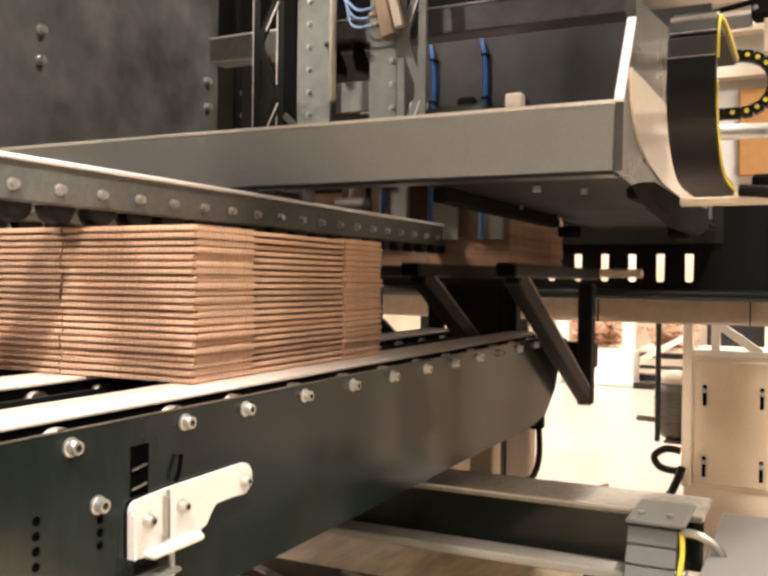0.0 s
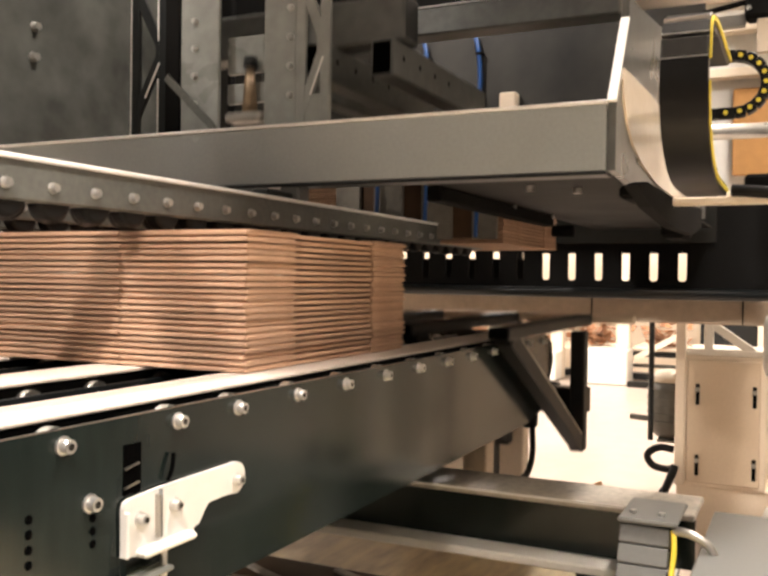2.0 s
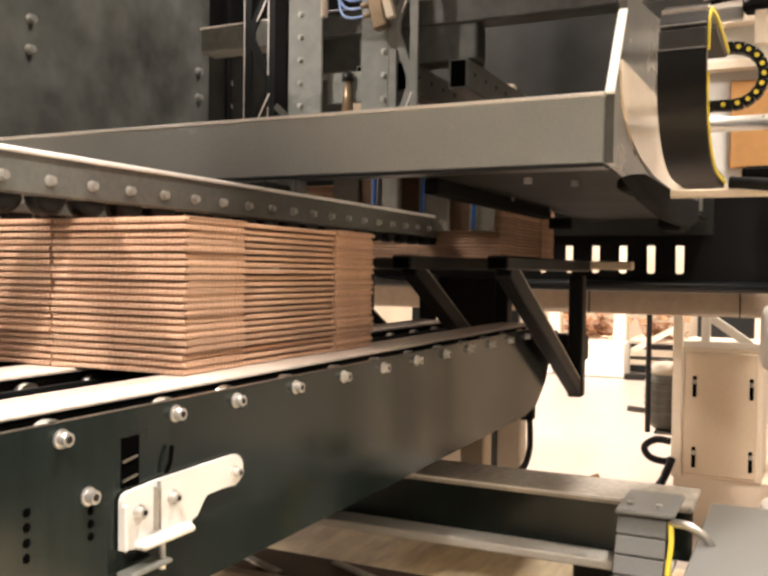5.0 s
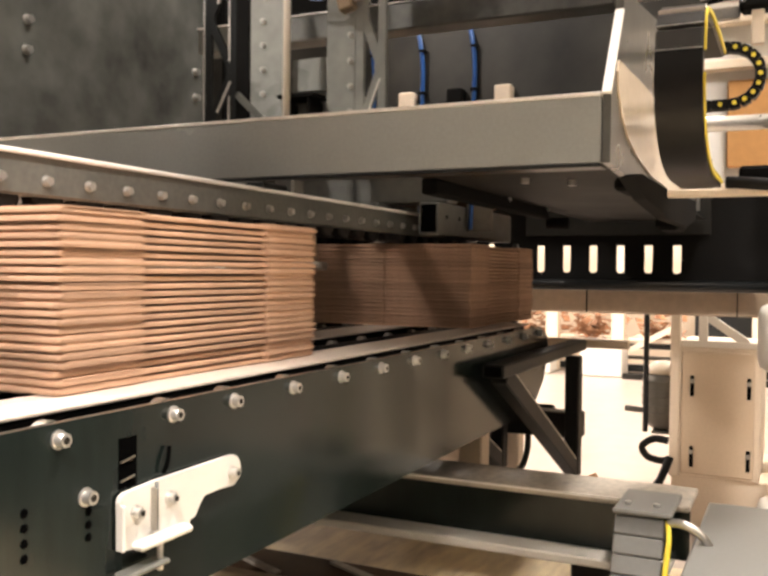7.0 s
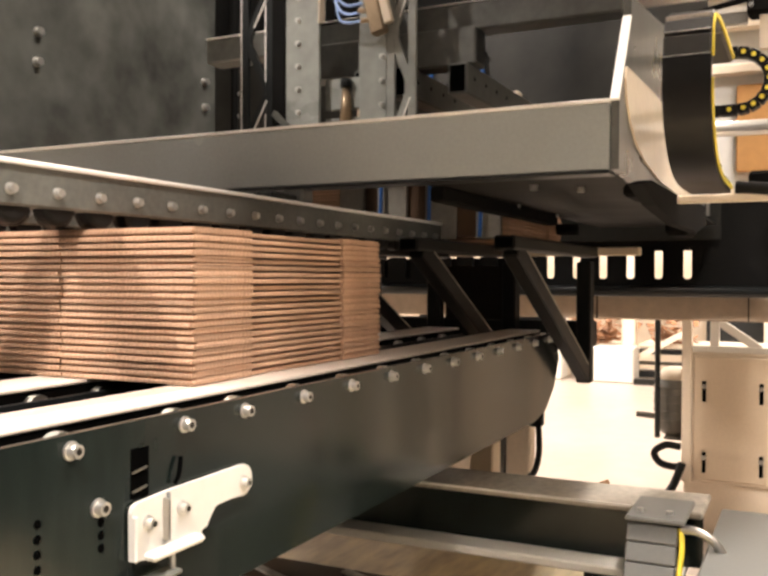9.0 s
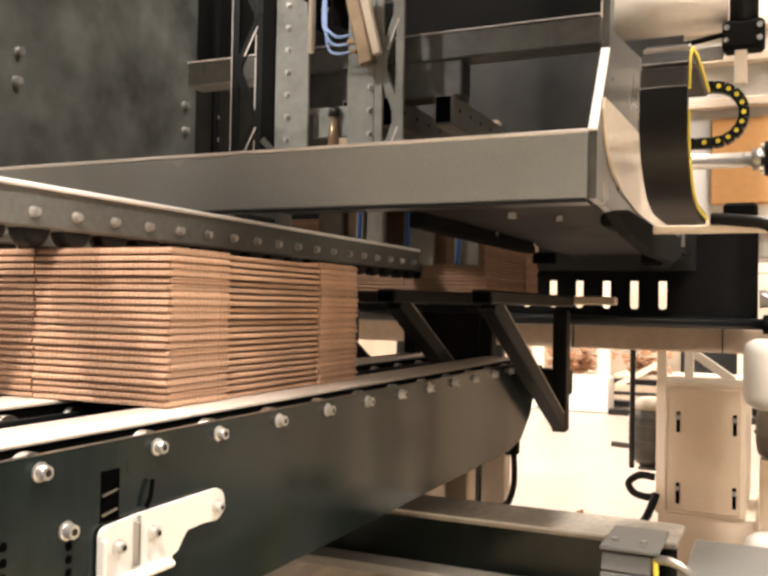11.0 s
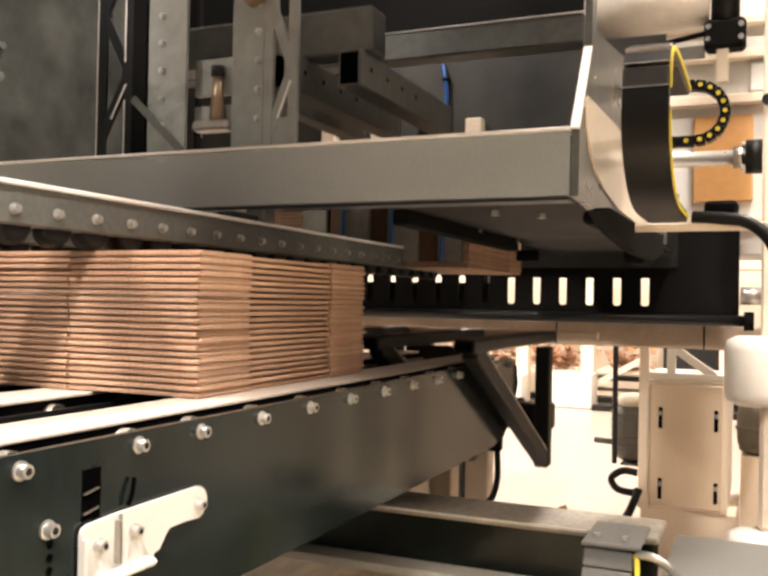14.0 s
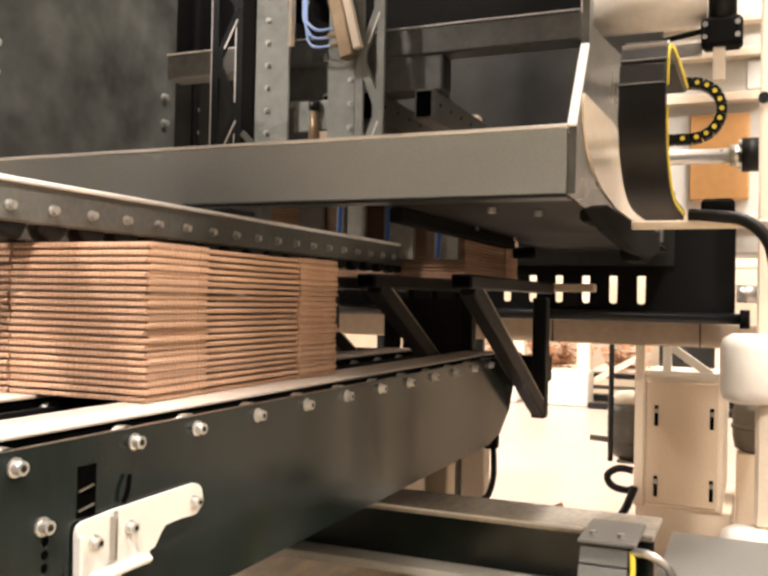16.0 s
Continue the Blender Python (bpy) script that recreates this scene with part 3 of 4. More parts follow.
def band(line, lo, hi, half):
    """A smooth curved strip along a line in x and z, from y lo to hi."""
    bm = B()
    rings = []
    fine = [tuple(0.5 * (2 * p1[i] + (p2[i] - p0[i]) * u + (2 * p0[i] - 5 * p1[i] + 4 * p2[i] - p3[i]) * u * u + (3 * p1[i] - p0[i] - 3 * p2[i] + p3[i]) * u ** 3) for i in (0, 1))
            for p0, p1, p2, p3 in zip(line[:1] + line[:-2], line[:-1], line[1:], line[2:] + line[-1:]) for u in (0, 0.25, 0.5, 0.75)] + [line[-1]]
    for k, p in enumerate(fine):
        a, b = fine[max(k - 1, 0)], fine[min(k + 1, len(fine) - 1)]
        t = Vector((b[0] - a[0], b[1] - a[1])).normalized() * half
        rings.append([bm.verts.new((p[0] + s * -t.y, y, p[1] + s * t.x)) for s, y in ((1, lo), (1, hi), (-1, hi), (-1, lo))])
    for a, b in zip(rings, rings[1:]):
        for i in range(4):
            f = bm.faces.new((a[i], a[(i + 1) % 4], b[(i + 1) % 4], b[i]))
            f.smooth = i in (0, 2)
    bm.faces.new(rings[0])
    bm.faces.new(rings[-1][::-1])
    bmesh.ops.recalc_face_normals(bm, faces=bm.faces[:])
    for e in bm.edges:
        if len(e.link_faces) == 2 and e.link_faces[0].smooth != e.link_faces[1].smooth:
            e.smooth = False
    return bm


part("link_band", band(pts[5:], 0.126, 0.194, 0.01), CHAIN, chain, "smooth black lower run of links")
part("edge_strip", band(pts[:6], 0.1225, 0.1255, 0.0035), YELLOW, chain, "yellow edge strip")
part("edge_strip", band(pts[6:], 0.1225, 0.1255, 0.003), YELLOW, chain, "yellow edge strip")

loop = thing("looped_cable_chain", "black looped cable chain with yellow pins", "cable chain")
LX = 2.0
path = [(0.28, 1.735), (0.24, 1.735), (0.2, 1.735), (0.165, 1.735)] + [(0.135 - 0.062 * math.sin(a), 1.674 + 0.061 * math.cos(a)) for a in [math.pi * k / 9 for k in range(10)]] + [(0.17, 1.613), (0.205, 1.613), (0.24, 1.613)]
for a, b in zip(path, path[1:]):
    m = ((a[0] + b[0]) / 2, (a[1] + b[1]) / 2)
    part("link", bar(B(), (LX, *a), (LX, *b), 0.022, 0.03, 0.002, (1, 0, 0)), CHAIN, loop)
    part("pin", cyl(B(), (LX - 0.0165, *m), (LX - 0.0145, *m), 0.005, 12), YELLOW, loop, "yellow pin")

shaft = thing("drive_shaft", "bright steel drive shaft with a black bearing", "shaft")
part("shaft_rod", cyl(B(), (2.2, 0.062, 1.606), (2.2, 0.6, 1.606), 0.018, 20), STEEL, shaft, "", True)
part("bearing", cyl(B(), (2.2, 0.0, 1.606), (2.2, 0.036, 1.606), 0.04, 20), RUBBER, shaft, "", True)
part("collar", cyl(B(), (2.2, 0.036, 1.606), (2.2, 0.062, 1.606), 0.026, 20), RAWSTEEL, shaft, "", True)
for a in range(6):
    part("bearing_bolt", cyl(B(), (2.2 + 0.032 * math.cos(a), 0.036, 1.606 + 0.032 * math.sin(a)), (2.2 + 0.032 * math.cos(a), 0.044, 1.606 + 0.032 * math.sin(a)), 0.005, 8), STEEL, shaft)
roller = thing("metal_roller", "shiny metal roller with a dark coupling", "roller")
part("drum", cyl(B(), (2.09, 0.112, 1.945), (2.09, 0.385, 1.945), 0.06, 40), CHROME, roller, "", True)
part("coupling", box(B(), (2.02, 0.035, 1.82), (2.08, 0.121, 1.885), 0.008), DARKER, roller)
part("pin", cyl(B(), (2.05, 0.12, 1.862), (2.05, 0.225, 1.845), 0.006, 12), DARKER, roller)
part("coupling", cyl(B(), (2.05, 0.078, 1.885), (2.05, 0.078, 2.02), 0.03, 20), RUBBER, roller, "", True)
for y in (0.045, 0.112):
    for z in (1.84, 1.868):
        part("coupling_screw", cyl(B(), (2.017, y, z), (2.021, y, z), 0.006, 10), STEEL, roller)
part("arm", box(B(), (2.06, 0.12, 1.812), (2.075, 0.225, 1.84), 0.003), RAWSTEEL, roller)
part("bracket", box(B(), (2.03, 0.07, 1.745), (2.045, 0.096, 1.82), 0.002), CREAM, roller)
guide = thing("guide_bar", "pale guide bar carrying a dark switch box", "rail")
part("guide_rail", box(B(), (1.75, -0.04, 1.398), (1.775, 0.237, 1.413), 0.003), CREAM, guide)
part("switch_box", box(B(), (1.76, 0.04, 1.4135), (1.82, 0.1, 1.455), 0.006), DARKER, guide)
part("switch_cable", pipe(B(), [(1.76, 0.12, 1.425), (1.75, 0.07, 1.42), (1.745, 0.02, 1.41), (1.74, -0.02, 1.37), (1.74, -0.035, 1.3)], 0.012), RUBBER, guide, "thick black cable")
post = thing("frame_post", "cream painted frame post with white end fittings", "post")
part("column", box(B(), (2.5, -0.16, 0), (2.6, -0.0, 3.2), 0.006), CREAM, post)
part("fitting", lathe([(0.045, 1.0), (0.068, 1.012), (0.075, 1.035), (0.075, 1.145), (0.068, 1.168), (0.045, 1.18)], 2.45, 0.012), WHITE, post, "white rounded fitting", True)
part("fitting", lathe([(0.042, 0.5), (0.063, 0.512), (0.07, 0.535), (0.07, 0.645), (0.063, 0.668), (0.042, 0.68)], 2.45, 0.012), WHITE, post, "white rounded fitting", True)
part("post_clamp", box(B(), (2.44, -0.05, 0.68), (2.5, 0.0, 1.0), 0.01), CREAM, post)
# Unseen panel, base and stiles added to band the side plate's reflection.
part("reflection_panel", box(B(), (4.6, -1.6, 0.0), (4.66, -0.1, 1.3), 0.006), BEIGE, post, "unseen beige panel reflected in the side plate")
part("reflection_base", box(B(), (4.585, -1.6, 0.0), (4.598, -0.1, 0.25), 0.002), FRAMEDARK, post)
for y in (-1.3, -0.78, -0.4):
    part("reflection_stile", box(B(), (4.57, y, 0.252), (4.598, y + 0.13, 1.3), 0.003), FRAMEDARK, post)
part("reflection_tie", box(B(), (2.6, -0.15, 1.2), (4.6, -0.11, 1.26), 0.004), BOXBROWN, post)
part("post_knob", cyl(B(), (2.49, -0.01, 1.8), (2.47, -0.01, 1.8), 0.014, 12), RUBBER, post)


# ---- lift fork ----
fork = thing("lift_fork", "black steel lift fork of four triangular brackets", "lift fork")
for y in (0.53, 0.735, 0.96, 1.16):
    part("arm", box(B(), (1.62, y - 0.022, -0.028), (2.36, y + 0.022, 0), 0.004), FORKBLACK, fork)
    part("brace", bar(B(), (1.665, y, -0.022), (2.3, y, -0.34), 0.034, 0.04, 0.003), FORKBLACK, fork)
    part("brace_edge", bar(B(), (1.69, y - 0.0165, -0.013), (2.28, y - 0.0165, -0.309), 0.002, 0.004), WORN, fork, "worn bright edge")
    part("upright", box(B(), (2.285, y - 0.019, -0.36), (2.33, y + 0.019, -0.04), 0.004), FORKBLACK, fork)
# Dark sheet added for the shade behind the uprights.
part("dark_fill_sheet", box(B(), (2.334, 0.755, -0.2), (2.342, 0.94, -0.05), 0.001), FRAMEDARK, fork, "added black sheet that darkens the gap between uprights")
part("cross_tube", box(B(), (2.345, 0.52, -0.27), (2.41, 1.2, -0.2), 0.004), FORKBLACK, fork)
part("rear_bar", box(B(), (2.36, 0.4, -0.022), (2.4, 1.2, 0.0), 0.003), BEIGE, fork, "pale rear cross bar")
for y in (0.53, 0.735, 0.96, 1.16):
    part("arm_mouth", box(B(), (1.6195, y - 0.017, -0.024), (1.6205, y + 0.017, -0.005)), HOLEBLACK, fork, "open tube end")
part("actuator", cyl(B(), (2.44, 0.8, -0.24), (2.44, 0.62, -0.24), 0.045, 20), FORKBLACK, fork, "", True)

# ---- pusher carriage ----
carriage = thing("pusher_carriage", "grey painted pusher carriage with lattice uprights and a guide rod", "carriage")
CX = 1.858


def lattice(y0, y1, x, z0, z1, chord, material, first):
    """A flat upright plate with triangular openings; the lowest diagonal starts at the height first."""
    bm = B()
    box(bm, (x, y0, z0), (x + 0.01, y0 + chord, z1), 0.001)
    box(bm, (x, y1 - chord, z0), (x + 0.01, y1, z1), 0.001)
    a, b = y0 + chord * 0.6, y1 - chord * 0.6
    half = 0.128
    cuts = []
    k, z = 1, first
    while z < z1:
        p, q = (b, a) if k % 2 else (a, b)
        top = min(z1, z + half)
        bar(bm, (x + 0.005, p, z), (x + 0.005, q, top), 0.02, 0.0085, 0, (1, 0, 0))
        if q < p:
            cuts.append(((x - 0.0008, p + (q - p) * 0.3 - 0.006, z + (top - z) * 0.3 - 0.006), (x - 0.0008, p + (q - p) * 0.85 - 0.006, z + (top - z) * 0.85 - 0.006)))
        box(bm, (x + 0.0006, max(q - 0.016, y0 + 0.001), top - 0.02), (x + 0.0094, min(q + 0.016, y1 - 0.001), top + 0.02))
        z += half
        k += 1
    plate = part("lattice_plate", bm, material, carriage, "plate with triangular openings")
    for p, q in cuts:
        part("cut_edge", bar(B(), p, q, 0.004, 0.0015, 0, (1, 0, 0)), EDGE, plate, "bright cut edge")
    return plate


for y0, y1, yb in ((0.882, 0.954, 0.893), (1.063, 1.158, 1.121)):
    part("upright_plate", box(B(), (CX, y0, 1.47), (CX + 0.009, y1, 2.25), 0.0015), CARR, carriage)
    for k in range(10):
        share("bolt", SMALLBOLT, carriage, pose(CX, yb, 1.6 + k * 0.056, 0, 0, -90))
    part("top_gusset", box(B(), (CX + 0.009, y0, 2.0), (CX + 0.1, y1, 2.04), 0.002), CARR, carriage)
near = lattice(0.808, 0.8815, CX, 1.47, 2.25, 0.02, CARR, 1.565)
part("foot_sheet", box(B(), (CX + 0.002, 0.815, 1.47), (CX + 0.008, 0.87, 1.6), 0.001), CARR, near)
left = lattice(1.197, 1.289, CX, 1.47, 2.25, 0.02, DARK, 1.59)
part("cut_edge", box(B(), (CX - 0.001, 1.2885, 1.47), (CX + 0.002, 1.2905, 2.25)), EDGE, left, "bright cut edge")
part("cut_edge", box(B(), (CX - 0.001, 1.2155, 1.5), (CX + 0.001, 1.2185, 1.66)), EDGE, left)
part("cut_edge", box(B(), (CX - 0.001, 1.2155, 1.74), (CX + 0.001, 1.2185, 1.93)), EDGE, left)
part("edge_angle", box(B(), (CX - 0.004, 1.159, 1.47), (CX + 0.05, 1.1965, 2.25), 0.002), DARKER, carriage)
part("diagonal_brace", bar(B(), (CX - 0.006, 1.19, 1.66), (CX - 0.006, 1.066, 1.545), 0.016, 0.006, 0.001, (1, 0, 0)), MID, carriage)
part("cross_web", box(B(), (CX + 0.03, 0.954, 1.66), (CX + 0.042, 1.063, 1.735), 0.002), CARR, carriage)
part("cross_web", box(B(), (CX + 0.03, 0.954, 1.6), (CX + 0.042, 1.063, 1.64), 0.002), CARR, carriage)
# valve with pale blue hoses near the upright's upper end
valve = part("valve_block", bar(B(), (CX - 0.03, 0.884, 1.812), (CX - 0.03, 0.928, 1.985), 0.036, 0.03, 0.004, (1, 0, 0)), BRASS, carriage, "bronze pneumatic valve")
part("valve_body", bar(B(), (CX - 0.035, 0.858, 1.832), (CX - 0.035, 0.9, 1.99), 0.022, 0.016, 0.003, (1, 0, 0)), CREAM, valve, "pale valve body")
for y, z in ((0.905, 1.845), (0.912, 1.868)):
    part("hose_fitting", cyl(B(), (CX - 0.036, y, z), (CX - 0.046, y + 0.022, z - 0.002), 0.006, 12), BRASS, valve, "", True)
for k in range(3):
    part("valve_hose", pipe(B(), [(CX - 0.04, 0.925, 1.845 + k * 0.02), (CX - 0.045, 0.96, 1.842 + k * 0.02), (CX - 0.045, 0.985, 1.86 + k * 0.02), (CX - 0.04, 0.995 + k * 0.004, 1.93), (CX - 0.03, 1.0, 2.1)], 0.0035, 8), PALEBLUE, valve, "pale blue air hose")
comb = part("lift_comb", box(B(), (CX + 0.1, 0.70, 1.405), (CX + 0.17, 1.2, 1.495), 0.004), TUBE, carriage)
for y, x0 in ((0.735, CX + 0.075), (0.87, CX + 0.05), (0.97, CX + 0.05)):
    part("pusher_tube", box(B(), (x0, y - 0.024, 1.332), (CX + 0.61, y + 0.024, 1.404), 0.003), TUBE, comb, "square tube with punched holes")
    part("tube_mouth", box(B(), (x0 - 0.0008, y - 0.019, 1.337), (x0, y + 0.019, 1.399)), HOLEBLACK, comb, "open tube end")
    for k in range(4):
        part("punched_hole", cyl(B(), (x0 + 0.05 + k * 0.08, y - 0.0247, 1.373), (x0 + 0.05 + k * 0.08, y - 0.024, 1.373), 0.005, 10), HOLEBLACK, comb)
part("tube_mouth", box(B(), (CX + 0.107, 0.699, 1.412), (CX + 0.163, 0.7, 1.488)), DARK, comb, "open tube end")
bm = B()
prism(bm, [(CX - 0.035, 1.64), (CX + 0.02, 1.635), (CX + 0.055, 1.6), (CX + 0.055, 1.58), (CX - 0.01, 1.575), (CX - 0.03, 1.6)], "y", 0.98, 0.985)
prism(bm, [(CX - 0.035, 1.64), (CX + 0.02, 1.635), (CX + 0.055, 1.6), (CX + 0.055, 1.58), (CX - 0.01, 1.575), (CX - 0.03, 1.6)], "y", 1.045, 1.05)
box(bm, (CX - 0.04, 0.965, 1.635), (CX + 0.03, 1.058, 1.642))
part("slide_bracket", bm, DARKER, comb, "black slide bracket")
part("slide_stem", cyl(B(), (CX + 0.02, 1.0, 1.27), (CX + 0.02, 1.0, 1.36), 0.016, 18, 0.009), BRASS, comb, "bronze piston stem", True)
part("guide_rod", cyl(B(), (CX - 0.049, 1.028, 1.5), (CX - 0.049, 1.028, 2.4), 0.0085, 16), CHROME, comb, "bright guide rod", True)
part("stem_cap", cyl(B(), (CX + 0.02, 1.0, 1.36), (CX + 0.02, 1.0, 1.38), 0.014, 14), DARK, comb, "dark cap", True)
part("stem_base", box(B(), (CX + 0.0, 0.965, 1.25), (CX + 0.04, 1.05, 1.27), 0.006), RAWSTEEL, comb)

# ---- board stacks ----
PITCH = 0.187 / 22
SHEET_COUNT = 22


def sheet_mesh(n):
    """One folded carton seen from its edge: drawn in along the flap slot, with a seam in its leading edge."""
    r = random.Random(n)
    j = [r.uniform(-0.0018, 0.0018) for _ in range(5)]
    d = r.uniform(0.003, 0.007)
    seam = 0.208 + r.uniform(-0.001, 0.001)
    out = [(j[0], j[1]), (0.122, j[1]), (0.1225, d), (0.364, d), (0.3645, j[2]), (0.49 + j[3], j[2]), (0.49 + j[3], 0.58), (j[4], 0.58), (j[4], seam + 0.003), (0.006, seam + 0.003), (0.006, seam), (j[0], seam)]
    bm = prism(B(), out, "z", 0.12 * PITCH, 0.78 * PITCH)
    bmesh.ops.bevel(bm, geom=[e for e in bm.edges if abs(e.verts[0].co.z - e.verts[1].co.z) < 1e-6], offset=0.0011, segments=1, affect="EDGES")
    return mesh_of("folded_carton", bm, KRAFT)


def flap_mesh(n, x0, x1, lo, hi):
    r = random.Random(100 + n)
    k = r.uniform(0.0005, 0.002)
    return mesh_of("flap", box(B(), (x0, k, lo * PITCH), (x1, 0.579, hi * PITCH)), KRAFT)


SHEETS = [sheet_mesh(n) for n in range(14)]
FRONT_FLAPS = [flap_mesh(n, 0.006, 0.1215, 0.79, 1.0 + 0.08 * (n % 2)) for n in range(4)]
REAR_FLAPS = [flap_mesh(n, 0.366, 0.488, 0.79, 1.0 + 0.08 * (n % 2)) for n in range(4)]
stacks = []
for s in range(5):
    st = thing("carton_stack", "neat stack of flat folded brown cardboard cartons", "carton stack", "stacks of folded cartons")
    for k in range(SHEET_COUNT):
        carton = share("folded_carton", random.choice(SHEETS), st, pose(random.uniform(-0.0015, 0.0015), random.uniform(-0.0015, 0.0015), k * PITCH))
        share("flap", random.choice(FRONT_FLAPS), carton, pose(0, 0, 0))
        share("flap", random.choice(REAR_FLAPS), carton, pose(0, 0, 0))
    stacks.append(st)

# ---- lower machine parts ----
low = thing("lower_crossbeam", "grey channel crossbeam with a dark web under the conveyor", "beam")
part("top_flange", box(B(), (1.7, 0.17, 0.805), (1.86, 1.4, 0.818), 0.003), WORN, low)
part("web", box(B(), (1.71, 0.17, 0.712), (1.722, 1.4, 0.805)), SIDE, low)
part("lower_flange", box(B(), (1.645, 0.2, 0.694), (1.75, 1.4, 0.7115), 0.003), WHITE, low)
part("flange_edge", box(B(), (1.6975, 0.3, 0.8135), (1.701, 0.95, 0.8185)), EDGE, low, "bright front edge")
part("end_plate", box(B(), (1.3, -0.3, 0.64), (1.86, 0.15, 0.792), 0.003), GREY, low)
part("stand", box(B(), (1.74, 0.3, 0.0), (1.82, 0.4, 0.7), 0.004), DARK, low)
part("stand", box(B(), (1.74, 1.2, 0.0), (1.82, 1.3, 0.7), 0.004), DARK, low)
drag = thing("drag_chain", "grey drag chain under a bolted clamp plate with a yellow wire", "cable chain")
part("clamp_plate", box(B(), (1.56, 0.185, 0.826), (1.72, 0.286, 0.835), 0.003), GREY, drag)
for x, y in ((1.6, 0.265), (1.6, 0.215)):
    part("clamp_bolt", cyl(B(), (x, y, 0.835), (x, y, 0.841), 0.006, 12), STEEL, drag)
for k in range(7):
    part("link", bar(B(), (1.58 - k * 0.0155, 0.24, 0.818 - k * 0.031), (1.58 - (k + 0.93) * 0.0155, 0.24, 0.818 - (k + 0.93) * 0.031), 0.085, 0.02, 0.002, (1, 0, 0.4)), GREY, drag)
part("yellow_wire", pipe(B(), [(1.57, 0.192, 0.82), (1.55, 0.188, 0.79), (1.53, 0.19, 0.75), (1.51, 0.19, 0.7)], 0.005, 8), YELLOW, drag, "yellow wire")
part("grey_hose", pipe(B(), [(1.57, 0.19, 0.82), (1.56, 0.16, 0.82), (1.56, 0.13, 0.8), (1.56, 0.11, 0.75)], 0.008, 8), RAWSTEEL, drag, "grey hose")
deck = thing("machine_deck", "brown worn deck plates under the machine", "deck")
for k in range(5):
    part("deck_plate", box(B(), (0.45 + k * 0.3, -0.6, 0.6), (0.747 + k * 0.3, 2.0, 0.62), 0.002), DECK, deck)
part("dark_gap_strip", box(B(), (1.5, -0.6, 0.6205), (1.64, 2.0, 0.6255)), UMBER, deck, "dark brown strip between deck and beam")
for y, x0 in ((0.5, 1.52), (0.72, 1.55), (0.95, 1.51), (1.2, 1.54)):
    part("packing_slat", bar(B(), (x0, y, 0.629), (x0 + 0.07, y + 0.16, 0.629), 0.02, 0.006, 0.001), WORN, deck)
part("deck_rail", box(B(), (1.42, -0.6, 0.622), (1.45, 2.0, 0.65), 0.003), BEIGE, deck)
part("deck_frame", box(B(), (0.5, -0.6, 0.0), (1.7, -0.55, 0.6), 0.003), DARK, deck)
part("deck_frame", box(B(), (0.5, 1.95, 0.0), (1.7, 2.0, 0.6), 0.003), DARK, deck)

# ---- background ----
cab = thing("drive_cabinet", "beige drive cabinet with a slotted cover plate", "cabinet")
part("body", box(B(), (4.42, 0.14, 0.27), (5.2, 0.54, 0.9), 0.006), CREAM, cab)
part("cover", box(B(), (4.4, 0.165, 0.29), (4.419, 0.49, 0.88), 0.004), BEIGE, cab, "beige cover plate")
part("corner_post", box(B(), (4.4, 0.5, 0.27), (4.46, 0.545, 1.1), 0.004), CREAM, cab)
part("plinth", box(B(), (4.45, 0.1, 0.0), (5.2, 0.54, 0.27), 0.006), CREAM, cab)
for y in (0.442, 0.19):
    for z in (0.71, 0.37):
        part("slot_handle", box(B(), (4.394, y - 0.009, z - 0.045), (4.4, y + 0.009, z + 0.055), 0.003), HOLEBLACK, cab, "dark slot with a steel screw")
        part("slot_screw", cyl(B(), (4.386, y, z + 0.028), (4.394, y, z + 0.028), 0.011, 14), RAWSTEEL, cab)
part("frame_bar", bar(B(), (4.45, 0.4, 1.06), (4.45, 0.2, 0.92), 0.03, 0.04, 0.003), WHITE, cab)
part("frame_bar", box(B(), (4.43, 0.0, 0.9), (4.47, 0.5, 0.93), 0.003), WHITE, cab)
part("frame_bar", box(B(), (4.43, 0.38, 0.93), (4.47, 0.42, 1.1), 0.003), WHITE, cab)
motor = thing("electric_motor", "grey electric motor hanging beside the cabinet", "motor")
part("motor_body", lathe([(0.03, 0.44), (0.07, 0.455), (0.095, 0.49), (0.105, 0.54), (0.108, 0.62), (0.106, 0.7), (0.098, 0.735)], 4.7, 0.61), MOTOR, motor, "", True)
part("motor_cap", lathe([(0.1, 0.736), (0.088, 0.765), (0.06, 0.79), (0.02, 0.8)], 4.7, 0.61), CREAM, motor, "pale motor cap", True)
for k in range(5):
    part("cooling_rib", lathe([(0.104, 0.53 + k * 0.04), (0.1125, 0.533 + k * 0.04), (0.1125, 0.538 + k * 0.04), (0.104, 0.541 + k * 0.04)], 4.7, 0.61), MOTOR, motor, "", True)
part("stub", cyl(B(), (4.6, 0.7, 0.55), (4.6, 0.79, 0.555), 0.015, 12), MOTOR, motor)
part("motor_foot", box(B(), (4.62, 0.53, 0.43), (4.78, 0.66, 0.445), 0.003), MOTOR, motor)
part("stand_rod", cyl(B(), (4.55, 0.68, 0.45), (4.55, 0.68, 1.15), 0.014, 12), DARK, motor)
part("motor_hose", pipe(B(), [(4.5, 0.56, 0.42), (4.5, 0.63, 0.425), (4.5, 0.685, 0.385), (4.5, 0.66, 0.335), (4.5, 0.59, 0.32), (4.48, 0.54, 0.34)], 0.018), RUBBER, motor, "black looped hose")
